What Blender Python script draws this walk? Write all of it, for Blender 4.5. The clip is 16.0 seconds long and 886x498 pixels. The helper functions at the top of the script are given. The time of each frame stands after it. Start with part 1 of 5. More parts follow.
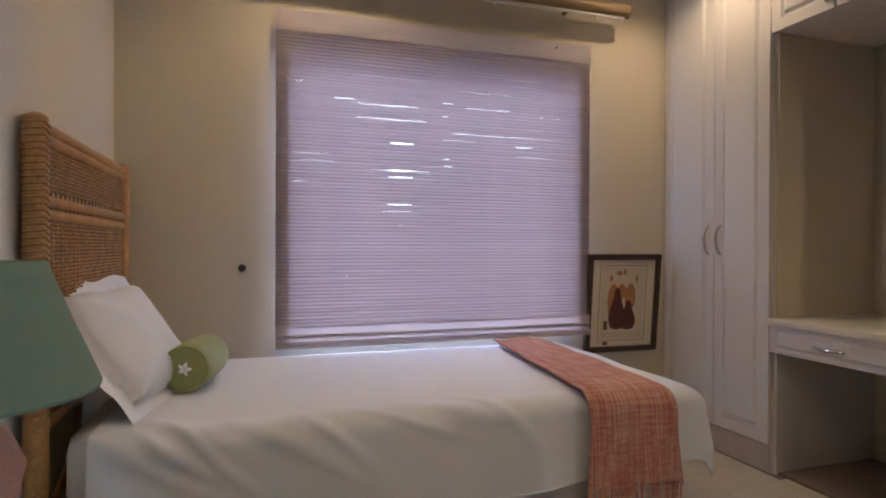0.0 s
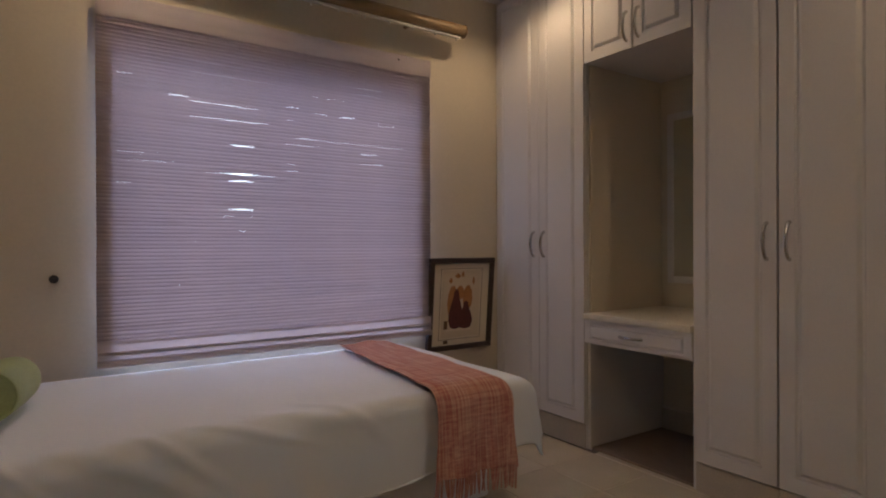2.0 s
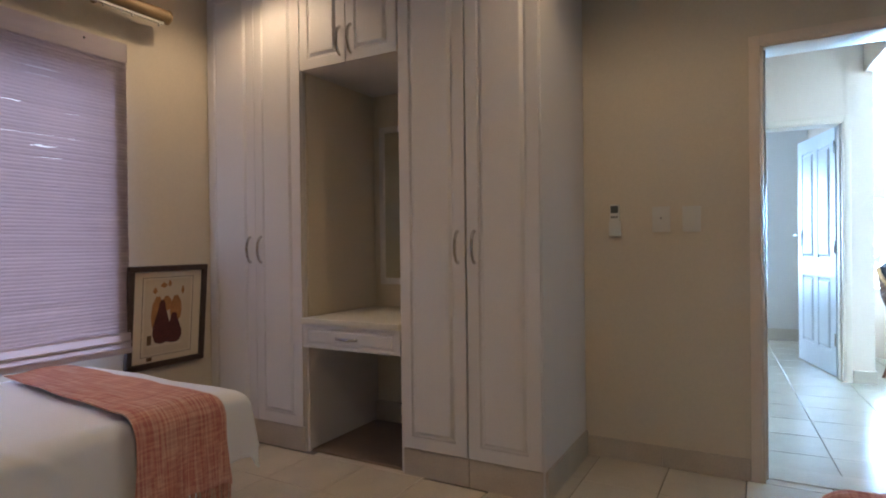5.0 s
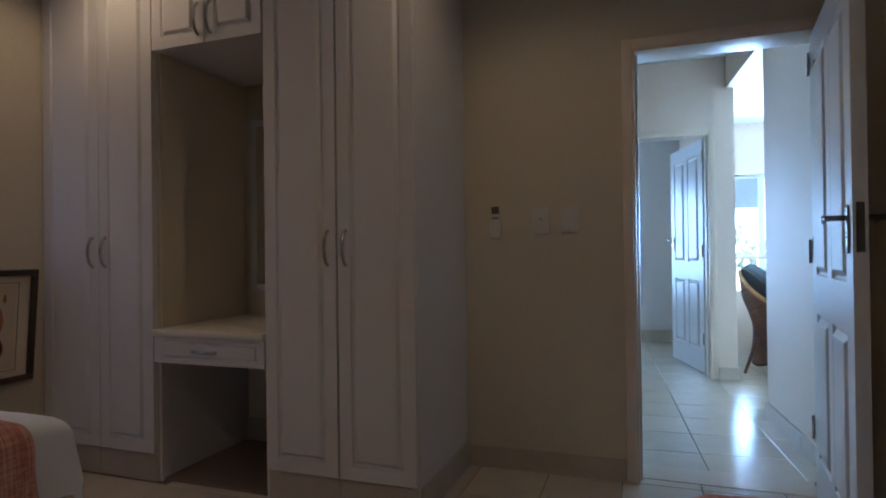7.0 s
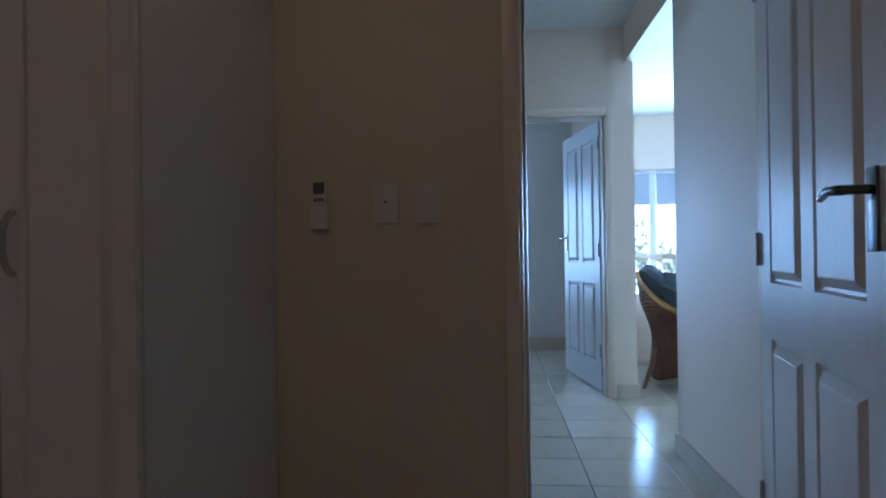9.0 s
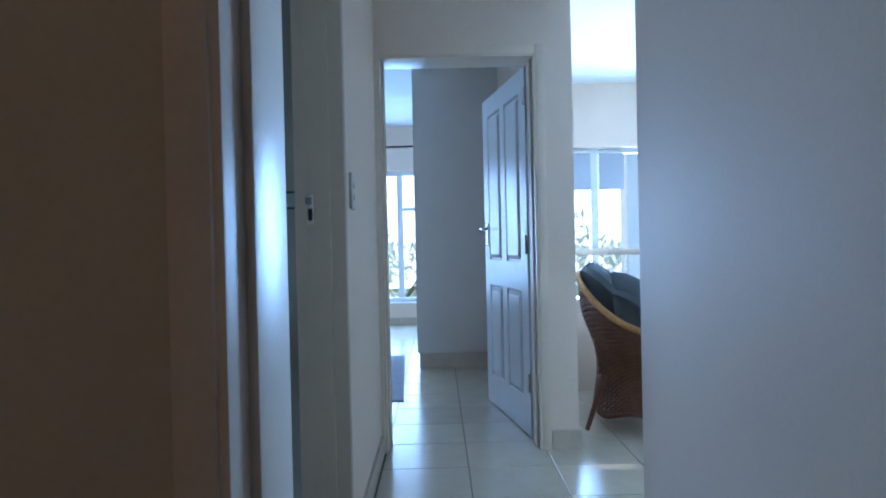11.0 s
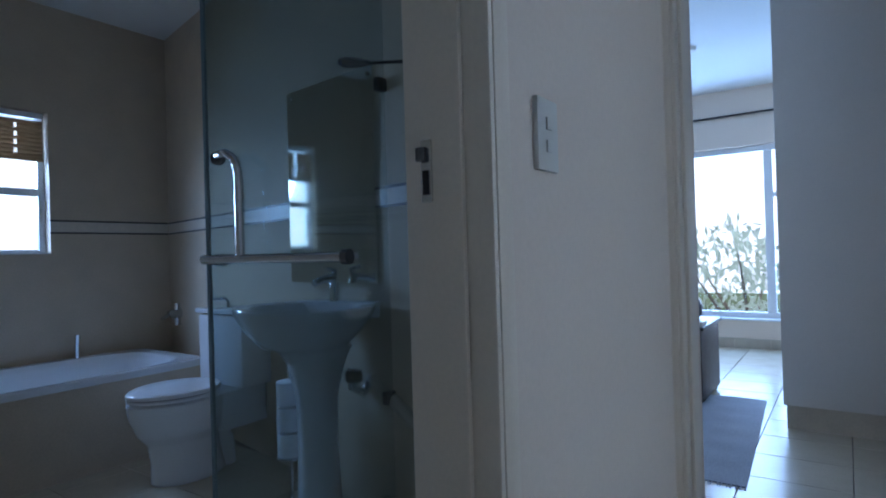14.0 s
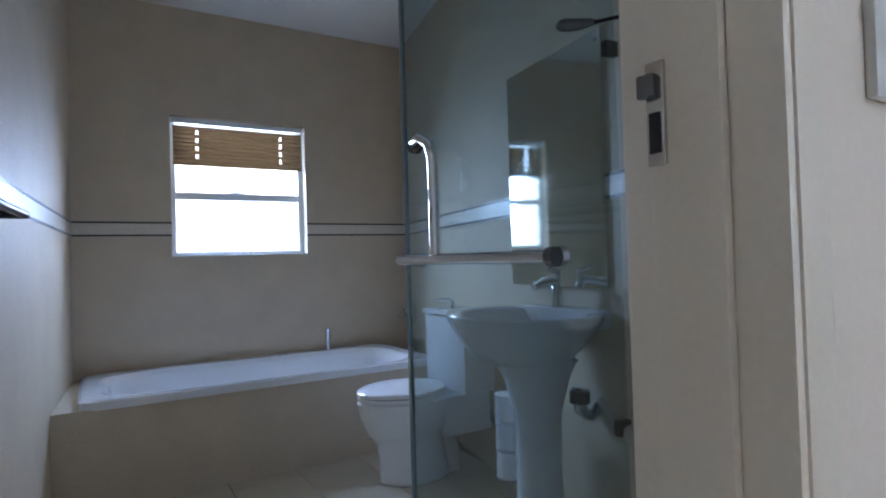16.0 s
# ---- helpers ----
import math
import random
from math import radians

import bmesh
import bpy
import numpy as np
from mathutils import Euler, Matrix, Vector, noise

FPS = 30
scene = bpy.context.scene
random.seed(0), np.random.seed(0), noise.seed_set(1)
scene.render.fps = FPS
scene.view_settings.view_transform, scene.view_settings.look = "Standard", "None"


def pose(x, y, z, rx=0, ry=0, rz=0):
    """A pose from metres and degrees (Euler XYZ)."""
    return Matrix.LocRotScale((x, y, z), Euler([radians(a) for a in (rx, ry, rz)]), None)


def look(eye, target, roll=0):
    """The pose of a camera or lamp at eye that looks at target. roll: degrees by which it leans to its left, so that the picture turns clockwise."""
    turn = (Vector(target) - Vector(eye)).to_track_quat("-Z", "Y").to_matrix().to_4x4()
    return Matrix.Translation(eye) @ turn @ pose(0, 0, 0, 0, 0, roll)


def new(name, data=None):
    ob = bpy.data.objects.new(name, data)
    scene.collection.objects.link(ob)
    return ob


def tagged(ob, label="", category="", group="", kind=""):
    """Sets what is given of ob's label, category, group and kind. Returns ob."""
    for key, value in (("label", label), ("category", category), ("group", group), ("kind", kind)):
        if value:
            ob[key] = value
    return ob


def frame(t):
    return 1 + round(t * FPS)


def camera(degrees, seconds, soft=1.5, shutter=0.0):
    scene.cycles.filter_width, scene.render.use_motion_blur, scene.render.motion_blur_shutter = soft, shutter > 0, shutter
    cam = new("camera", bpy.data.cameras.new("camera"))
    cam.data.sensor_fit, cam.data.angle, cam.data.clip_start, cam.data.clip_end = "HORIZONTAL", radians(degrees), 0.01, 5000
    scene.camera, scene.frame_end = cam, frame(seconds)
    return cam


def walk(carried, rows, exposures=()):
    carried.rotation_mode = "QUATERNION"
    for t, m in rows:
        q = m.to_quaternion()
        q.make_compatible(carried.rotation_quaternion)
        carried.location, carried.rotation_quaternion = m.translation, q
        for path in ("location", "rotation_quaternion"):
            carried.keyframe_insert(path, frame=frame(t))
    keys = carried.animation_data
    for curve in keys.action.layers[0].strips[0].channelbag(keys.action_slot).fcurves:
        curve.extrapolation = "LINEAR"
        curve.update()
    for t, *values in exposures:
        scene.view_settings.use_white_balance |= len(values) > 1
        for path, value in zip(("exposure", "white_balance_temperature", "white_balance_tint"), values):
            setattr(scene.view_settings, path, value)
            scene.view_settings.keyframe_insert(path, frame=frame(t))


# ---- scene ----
cam = camera(75.4, 16.0, soft=2.0)
PATH = [
    (0, (0.427, -0.229, 1.048), (1.036, 1.676, 1.038), 0.2),
    (0.5, (0.377, -0.215, 1.049), (1.141, 1.634, 1.044), -0.0),
    (1, (0.377, -0.244, 1.051), (1.256, 1.552, 1.049), -0.1),
    (1.5, (0.354, -0.24, 1.059), (1.369, 1.484, 1.056), -0.2),
    (2, (0.358, -0.259, 1.065), (1.477, 1.398, 1.062), -0.2),
    (2.5, (0.362, -0.269, 1.075), (1.596, 1.305, 1.067), -0.2),
    (3, (0.336, -0.265, 1.09), (1.713, 1.186, 1.074), -0.4),
    (3.5, (0.335, -0.28, 1.088), (1.831, 1.048, 1.074), -0.5),
    (4, (0.341, -0.287, 1.098), (1.941, 0.914, 1.081), -0.5),
    (4.5, (0.362, -0.304, 1.091), (2.036, 0.79, 1.079), -0.6),
    (4.7, (0.358, -0.306, 1.097), (2.065, 0.737, 1.084), -0.6),
    (6.8, (0.534, -0.349, 1.073), (2.413, 0.337, 1.087), -0.9),
    (7, (0.568, -0.348, 1.063), (2.456, 0.311, 1.076), -0.7),
    (7.5, (0.737, -0.341, 1.064), (2.649, 0.244, 1.075), -0.7),
    (8, (0.952, -0.315, 1.064), (2.895, 0.158, 1.076), -0.8),
    (8.5, (1.239, -0.333, 1.057), (3.202, 0.047, 1.067), -0.9),
    (9, (1.535, -0.355, 1.056), (3.51, -0.04, 1.065), -0.8),
    (9.5, (1.83, -0.372, 1.045), (3.819, -0.161, 1.056), -1.0),
    (9.7, (1.952, -0.382, 1.045), (3.947, -0.234, 1.057), -1.2),
    (11.8, (3.22, -0.683, 1.067), (5.216, -0.562, 1.049), -1.3),
    (12, (3.305, -0.698, 1.056), (5.292, -0.469, 1.043), -1.4),
    (12.5, (3.524, -0.702, 1.045), (5.462, -0.206, 1.039), -1.6),
    (13, (3.677, -0.679, 1.042), (5.527, 0.082, 1.044), -1.6),
    (13.5, (3.821, -0.63, 1.049), (5.532, 0.406, 1.058), -1.6),
    (14, (3.92, -0.612, 1.055), (5.471, 0.65, 1.069), -1.7),
    (14.5, (3.997, -0.565, 1.041), (5.422, 0.838, 1.063), -1.7),
    (15, (4.071, -0.51, 1.044), (5.365, 1.015, 1.074), -1.6),
    (15.5, (4.128, -0.454, 1.048), (5.247, 1.204, 1.082), -1.5),
    (16, (4.175, -0.414, 1.053), (5.085, 1.366, 1.091), -1.7),
]
EXPOSE = [
    (0.0, 0.28, 6150, 12), (1.5, -0.17, 6280, 14), (2.5, -0.50, 6480, 15), (3.5, -0.38, 6430, 15), (4.0, -0.1, 6350, 14), (4.7, 0.13, 6150, 14),
    (6.8, -0.93, 5880, 15), (7.5, -1.38, 5700, 14), (8.5, -1.68, 5560, 15), (9.7, -1.58, 5650, 16), (11.8, -1.72, 5800, 19), (12.5, -1.6, 5870, 20),
    (13.5, -1.75, 5980, 23), (14.5, -2.15, 5980, 24), (15.0, -1.66, 6500, 26), (15.5, -1.28, 6950, 28), (16.0, -0.95, 7100, 29),
]
walk(cam, [(t, look(eye, target, roll)) for t, eye, target, roll in PATH], EXPOSE)

# ---- sky, sun, lamps ----
world = bpy.data.worlds.new("sky")
scene.world = world
world.use_nodes = True
wn = world.node_tree.nodes
sky = wn.new("ShaderNodeTexSky")
sky.sky_type, sky.sun_disc = "NISHITA", False
sky.sun_elevation, sky.sun_rotation = radians(52), radians(258)
wn["Background"].inputs[1].default_value = 0.12
world.node_tree.links.new(sky.outputs[0], wn["Background"].inputs[0])


def lamp(name, kind, m, power, colour, **more):
    data = bpy.data.lights.new(name, kind)
    data.energy, data.color = power, colour
    ob = new(name, data)
    ob.matrix_world = m
    if kind == "AREA":
        data.shape, data.size, data.size_y = "RECTANGLE", more["w"], more["h"]
    if kind == "SPOT":
        data.spot_size, data.spot_blend, data.shadow_soft_size = radians(more["cone"]), 0.6, 0.05
    if kind == "SUN":
        data.angle = radians(0.5)
    return ob


DAY = (0.33, 0.60, 1.0)
WARM = (1.0, 0.74, 0.46)
PIVOT = Matrix.Translation((4.6, 0, 0)) @ Matrix.Rotation(radians(4), 4, "Z") @ Matrix.Translation((-4.6, 0, 0))
HERE = Matrix.Identity(4)
lamp("sun", "SUN", look((0, 0, 0), (0.55, 0.12, -0.75)), 5.0, (1.0, 0.95, 0.88))
lamp("window_light_blind", "AREA", look((1.315, 2.61, 1.26), (1.315, 0, 1.26)), 30, (0.38, 0.54, 1.0), w=1.54, h=1.37)
lamp("window_light_bath", "AREA", PIVOT @ look((4.95, 3.78, 1.62), (4.85, 1.9, 0.0)), 210, DAY, w=0.8, h=0.8)
lamp("window_light_lounge", "AREA", PIVOT @ look((8.72, -2.6, 1.4), (4.5, -2.2, 0.8)), 2250, (0.33, 0.62, 1.0), w=2.6, h=1.6)
lamp("window_light_bedroom", "AREA", PIVOT @ look((10.6, 0.9, 1.2), (6, 0.4, 0.8)), 520, (0.30, 0.59, 1.0), w=2.4, h=1.7)
# First is placed by its scallop on the wardrobe; other three are added unseen.
DOWNLIGHTS = [(2.34, 1.98), (0.7, 1.98), (2.34, 0.1), (0.7, 0.1)]
for dx, dy in DOWNLIGHTS:
    lamp("downlight_bulb", "SPOT", look((dx, dy, 2.57), (dx, dy, 0)), 15.5, WARM, cone=150)

# ---- materials ----


def mat(name, colour, rough=0.5, metal=0.0, dark=None, scale=8.0, amount=0.25, bump=0.1, grain=120.0, stretch=(1, 1, 1), gloss=0.5, island=0.0, coat=0.0):
    """A surface with a broad stain, a fine grain and relief."""
    m = bpy.data.materials.new(name)
    m.use_nodes = True
    nt = m.node_tree
    n, l = nt.nodes, nt.links
    b = n["Principled BSDF"]
    tc, mp = n.new("ShaderNodeTexCoord"), n.new("ShaderNodeMapping")
    mp.inputs["Scale"].default_value = stretch
    l.new(tc.outputs["Object"], mp.inputs[0])
    big, fine = n.new("ShaderNodeTexNoise"), n.new("ShaderNodeTexNoise")
    big.inputs["Scale"].default_value, big.inputs["Detail"].default_value = scale, 5
    fine.inputs["Scale"].default_value, fine.inputs["Detail"].default_value = grain, 3
    l.new(mp.outputs[0], big.inputs[0])
    l.new(mp.outputs[0], fine.inputs[0])
    add = n.new("ShaderNodeMath")
    add.operation = "MULTIPLY_ADD"
    add.inputs[1].default_value = 0.5
    half = n.new("ShaderNodeMath")
    half.operation = "MULTIPLY"
    half.inputs[1].default_value = 0.5
    l.new(big.outputs[0], half.inputs[0])
    l.new(fine.outputs[0], add.inputs[0])
    l.new(half.outputs[0], add.inputs[2])
    ramp = n.new("ShaderNodeValToRGB")
    d = dark or tuple(c * (1 - amount) for c in colour)
    ramp.color_ramp.elements[0].position, ramp.color_ramp.elements[0].color = 0.32, (*d, 1)
    ramp.color_ramp.elements[1].position, ramp.color_ramp.elements[1].color = 0.66, (*colour, 1)
    l.new(add.outputs[0], ramp.inputs[0])
    out = ramp.outputs[0]
    if island:
        oi, hs = n.new("ShaderNodeObjectInfo"), n.new("ShaderNodeHueSaturation")
        mr = n.new("ShaderNodeMapRange")
        mr.inputs[3].default_value, mr.inputs[4].default_value = 1 - island, 1 + island
        l.new(oi.outputs["Random"], mr.inputs[0])
        l.new(mr.outputs[0], hs.inputs["Value"])
        l.new(out, hs.inputs["Color"])
        out = hs.outputs[0]
    l.new(out, b.inputs["Base Color"])
    b.inputs["Metallic"].default_value, b.inputs["Specular IOR Level"].default_value = metal, gloss
    rr = n.new("ShaderNodeMapRange")
    rr.inputs[3].default_value, rr.inputs[4].default_value = max(rough - 0.08, 0.02), min(rough + 0.08, 1)
    l.new(big.outputs[0], rr.inputs[0])
    l.new(rr.outputs[0], b.inputs["Roughness"])
    if coat:
        b.inputs["Coat Weight"].default_value = coat
    if bump:
        bp = n.new("ShaderNodeBump")
        bp.inputs["Strength"].default_value, bp.inputs["Distance"].default_value = bump, 0.004
        l.new(add.outputs[0], bp.inputs["Height"])
        l.new(bp.outputs[0], b.inputs["Normal"])
    return m


def glass_mat(name, tint, rough=0.0):
    m = bpy.data.materials.new(name)
    m.use_nodes = True
    n, l = m.node_tree.nodes, m.node_tree.links
    n.remove(n["Principled BSDF"])
    tr, gl, mix, fr = n.new("ShaderNodeBsdfTransparent"), n.new("ShaderNodeBsdfGlossy"), n.new("ShaderNodeMixShader"), n.new("ShaderNodeLayerWeight")
    pw, ma = n.new("ShaderNodeMath"), n.new("ShaderNodeMath")
    pw.operation, ma.operation = "POWER", "MULTIPLY_ADD"
    pw.inputs[1].default_value, ma.inputs[1].default_value, ma.inputs[2].default_value = 4.0, 0.6, 0.05
    l.new(fr.outputs["Facing"], pw.inputs[0])
    l.new(pw.outputs[0], ma.inputs[0])
    tr.inputs[0].default_value, gl.inputs["Roughness"].default_value = (*tint, 1), rough
    l.new(ma.outputs[0], mix.inputs[0])
    l.new(tr.outputs[0], mix.inputs[1])
    l.new(gl.outputs[0], mix.inputs[2])
    l.new(mix.outputs[0], n["Material Output"].inputs[0])
    return m


def thin_mat(name, colour, through_colour, share):
    """A thin sheet that lets some light through."""
    m = mat(name, colour, 0.75, scale=3, grain=260, bump=0.2, stretch=(1, 1, 9), island=0.05)
    n, l = m.node_tree.nodes, m.node_tree.links
    t, mix = n.new("ShaderNodeBsdfTranslucent"), n.new("ShaderNodeMixShader")
    t.inputs[0].default_value, mix.inputs[0].default_value = (*through_colour, 1), share
    l.new(n["Principled BSDF"].outputs[0], mix.inputs[1])
    l.new(t.outputs[0], mix.inputs[2])
    l.new(mix.outputs[0], n["Material Output"].inputs[0])
    return m


M_WALL = mat("cream wall paint", (0.66, 0.58, 0.45), 0.62, scale=1.6, amount=0.08, bump=0.12, grain=90)
M_WALL2 = mat("off-white wall paint", (0.80, 0.665, 0.55), 0.5, scale=1.6, amount=0.07, bump=0.1, grain=90)
M_CEIL = mat("white ceiling paint", (0.82, 0.82, 0.80), 0.8, scale=2, amount=0.05, bump=0.06)
M_TRIM = mat("cream gloss trim paint", (0.79, 0.67, 0.54), 0.35, scale=5, amount=0.08, bump=0.08)
M_DOOR = mat("white gloss door paint", (0.74, 0.75, 0.76), 0.3, scale=4, amount=0.08, bump=0.25, grain=60, stretch=(1, 1, 0.12))
M_CAB = mat("off-white wrapped cabinet", (0.70, 0.66, 0.62), 0.42, scale=3, amount=0.06, bump=0.05)
M_TILE = mat("cream glazed floor tile", (0.62, 0.54, 0.42), 0.22, scale=6, amount=0.14, bump=0.06, island=0.05)
M_GROUT = mat("dark grout", (0.16, 0.13, 0.11), 0.9, scale=20, bump=0.3)
M_BASE = mat("sandy skirting tile", (0.56, 0.48, 0.38), 0.4, scale=9, amount=0.2, bump=0.1, island=0.05)
M_BATHTILE = mat("beige wall tile", (0.66, 0.53, 0.39), 0.62, scale=5, amount=0.18, bump=0.08, island=0.04)
M_STRIPE = mat("dark listello tile", (0.05, 0.045, 0.045), 0.3, amount=0.3)
M_CHROME = mat("brushed nickel", (0.62, 0.60, 0.57), 0.22, 1.0, amount=0.12, bump=0.02)
M_STEEL = mat("polished chrome", (0.72, 0.74, 0.76), 0.08, 1.0, amount=0.06, bump=0.01)
M_CERAMIC = mat("white glazed ceramic", (0.80, 0.81, 0.82), 0.08, scale=3, amount=0.04, bump=0.01, coat=0.3)
M_MIRROR = mat("mirror silver", (0.86, 0.90, 0.88), 0.02, 1.0, amount=0.02, bump=0.0)
M_RATTAN = mat("honey rattan", (0.52, 0.27, 0.085), 0.45, dark=(0.27, 0.12, 0.035), scale=14, grain=90, bump=0.25)
M_WICKER = mat("woven wicker", (0.46, 0.25, 0.09), 0.55, dark=(0.16, 0.075, 0.025), scale=18, grain=160, bump=0.4)
M_BROWNWICKER = mat("brown wicker", (0.19, 0.075, 0.035), 0.45, dark=(0.07, 0.027, 0.013), scale=16, grain=120, bump=0.4)
M_SHEET = mat("white cotton", (0.82, 0.83, 0.86), 0.85, scale=2.5, amount=0.06, bump=0.25, grain=420)
M_BOLSTER = mat("lime green satin", (0.42, 0.47, 0.20), 0.5, scale=7, amount=0.2, bump=0.15)
M_LAMPSHADE = thin_mat("sage green shade fabric", (0.17, 0.20, 0.11), (0.16, 0.22, 0.11), 0.2)
M_TERRA = mat("terracotta pottery", (0.42, 0.17, 0.085), 0.6, scale=9, amount=0.3)
M_DARKWOOD = mat("dark stained frame", (0.055, 0.032, 0.024), 0.4, scale=10, amount=0.4, stretch=(1, 1, 0.2))
M_PAPER = mat("cream print paper", (0.66, 0.56, 0.42), 0.7, scale=5, amount=0.12)
M_MOUNT = mat("pale mount board", (0.72, 0.63, 0.50), 0.8, scale=4, amount=0.05)
M_PEAR = mat("maroon printed fruit", (0.13, 0.032, 0.03), 0.7, scale=20, amount=0.5)
M_PEARO = mat("ochre printed fruit", (0.50, 0.23, 0.08), 0.7, scale=20, amount=0.4)
M_INK = mat("sepia ink", (0.16, 0.09, 0.05), 0.8)
M_PLASTIC = mat("white switch plastic", (0.66, 0.64, 0.58), 0.35, scale=5, amount=0.04, bump=0.02)
M_SCREEN = mat("grey display", (0.12, 0.13, 0.12), 0.25)
M_PEWTER = mat("dark pewter", (0.20, 0.20, 0.21), 0.25, 1.0, amount=0.3, bump=0.02)
M_DARK = mat("dark metal", (0.045, 0.04, 0.04), 0.35, 0.6, amount=0.3)
M_GREY = mat("charcoal cushion cotton", (0.08, 0.09, 0.095), 0.9, scale=6, amount=0.3, bump=0.3, grain=300)
M_RUG = mat("blue-grey woven rug", (0.44, 0.47, 0.53), 0.95, dark=(0.30, 0.33, 0.39), scale=30, grain=200, bump=0.6, stretch=(1, 6, 1))
M_BLIND = thin_mat("pale bamboo paper slat", (0.47, 0.40, 0.40), (0.66, 0.46, 0.46), 0.075)
M_BAND = thin_mat("plain pale paper", (0.58, 0.50, 0.49), (0.66, 0.50, 0.50), 0.12)
M_LISTELLO = mat("pale listello tile", (0.72, 0.63, 0.53), 0.35, scale=30, amount=0.15)
M_PELMET = mat("bronze curtain pole", (0.28, 0.19, 0.095), 0.4, 0.2, scale=9, amount=0.3, stretch=(0.2, 1, 1))
M_ALU = mat("white window aluminium", (0.78, 0.80, 0.82), 0.35, scale=4, amount=0.05)
M_WOODSLAT = thin_mat("tan cellular blind", (0.36, 0.26, 0.17), (0.40, 0.28, 0.18), 0.35)
M_SHELL = mat("cream worktop", (0.74, 0.68, 0.55), 0.3, scale=40, amount=0.12, grain=200)
M_LEAF = thin_mat("green leaf", (0.20, 0.32, 0.14), (0.84, 0.92, 0.84), 0.88)
M_BARK = mat("bark", (0.28, 0.24, 0.20), 0.9, scale=20, bump=0.6)
M_GRASS = mat("lawn", (0.10, 0.16, 0.05), 0.95, scale=0.8, amount=0.4, grain=40, bump=0.5)
M_UNDERTABLE = mat("dark brown slab", (0.20, 0.14, 0.10), 0.5, scale=12, amount=0.3, stretch=(1, 0.2, 1))
M_BOX = mat("dark cane chest", (0.05, 0.026, 0.016), 0.5, scale=20, amount=0.4, bump=0.4)
M_CLEAR = glass_mat("clear window glass", (0.95, 0.97, 0.97))
M_SHOWER = glass_mat("green-edged shower glass", (0.84, 0.895, 0.905))
M_EDGE = mat("glass edge", (0.22, 0.31, 0.34), 0.15, scale=4)
M_EMIT = bpy.data.materials.new("lit bulb glass")
M_EMIT.use_nodes = True
M_EMIT.node_tree.nodes["Principled BSDF"].inputs["Emission Color"].default_value = (1, 0.8, 0.5, 1)
M_EMIT.node_tree.nodes["Principled BSDF"].inputs["Emission Strength"].default_value = 8.0


# Self-lit backdrop: the blown-out sky is put in as an emissive surface.
M_SKYGLOW = bpy.data.materials.new("glowing sky backdrop")
M_SKYGLOW.use_nodes = True
hz = M_SKYGLOW.node_tree.nodes["Principled BSDF"]
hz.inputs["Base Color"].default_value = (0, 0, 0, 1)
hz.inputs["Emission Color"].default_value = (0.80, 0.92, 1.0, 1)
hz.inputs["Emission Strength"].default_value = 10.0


def weave_mat(name):
    """Loose woven throw: warp and weft threads in pink, orange and cream."""
    m = mat(name, (0.62, 0.27, 0.18), 0.95, scale=9, grain=230, bump=0.8)
    n, l = m.node_tree.nodes, m.node_tree.links
    tc = n.new("ShaderNodeTexCoord")
    cols = []
    for stretch, a, b, sc in (((140, 5, 5), (0.46, 0.13, 0.10), (0.72, 0.50, 0.36), 1.0), ((6, 120, 120), (0.42, 0.15, 0.14), (0.68, 0.36, 0.27), 1.0)):
        mp, nz, rp = n.new("ShaderNodeMapping"), n.new("ShaderNodeTexNoise"), n.new("ShaderNodeValToRGB")
        mp.inputs["Scale"].default_value = stretch
        nz.inputs["Scale"].default_value, nz.inputs["Detail"].default_value = sc, 2
        rp.color_ramp.elements[0].position, rp.color_ramp.elements[0].color = 0.4, (*a, 1)
        rp.color_ramp.elements[1].position, rp.color_ramp.elements[1].color = 0.62, (*b, 1)
        l.new(tc.outputs["Object"], mp.inputs[0])
        l.new(mp.outputs[0], nz.inputs[0])
        l.new(nz.outputs[0], rp.inputs[0])
        cols.append(rp.outputs[0])
    mix = n.new("ShaderNodeMixRGB")
    mix.inputs[0].default_value = 0.5
    l.new(cols[0], mix.inputs[1])
    l.new(cols[1], mix.inputs[2])
    l.new(mix.outputs[0], n["Principled BSDF"].inputs["Base Color"])
    return m


M_THROW = weave_mat("pink and orange loose weave")

# ---- building helpers ----
BASES = {}


def thing(name, base, label, category, block=HERE, group="", kind=""):
    """An empty at the thing's base; its parts are modelled in the coordinates of the block."""
    ob = new(name)
    ob.empty_display_size = 0.1
    ob.matrix_basis = block @ Matrix.Translation(base)
    BASES[ob.name] = Vector(base)
    return tagged(ob, label, category, group, kind)


def top(ob):
    while ob.parent:
        ob = ob.parent
    return ob


def smooth_mesh(me, angle=40):
    for p in me.polygons:
        p.use_smooth = True
    me.set_sharp_from_angle(angle=radians(angle))


def part(name, bm, material, parent, label="", smooth=True):
    me = bpy.data.meshes.new(name)
    bm.normal_update()
    bm.to_mesh(me)
    bm.free()
    me.transform(Matrix.Translation(-BASES[top(parent).name]))
    me.materials.append(material)
    if smooth:
        smooth_mesh(me)
    ob = new(name, me)
    ob.parent = parent
    return tagged(ob, label)


def piece(name, me, parent, at, turn=0.0):
    """A repeat piece that shares its mesh, at a place in the block's coordinates."""
    ob = new(name, me)
    ob.parent = parent
    ob.matrix_basis = Matrix.Translation(Vector(at) - BASES[top(parent).name]) @ Matrix.Rotation(turn, 4, "Z")
    return ob


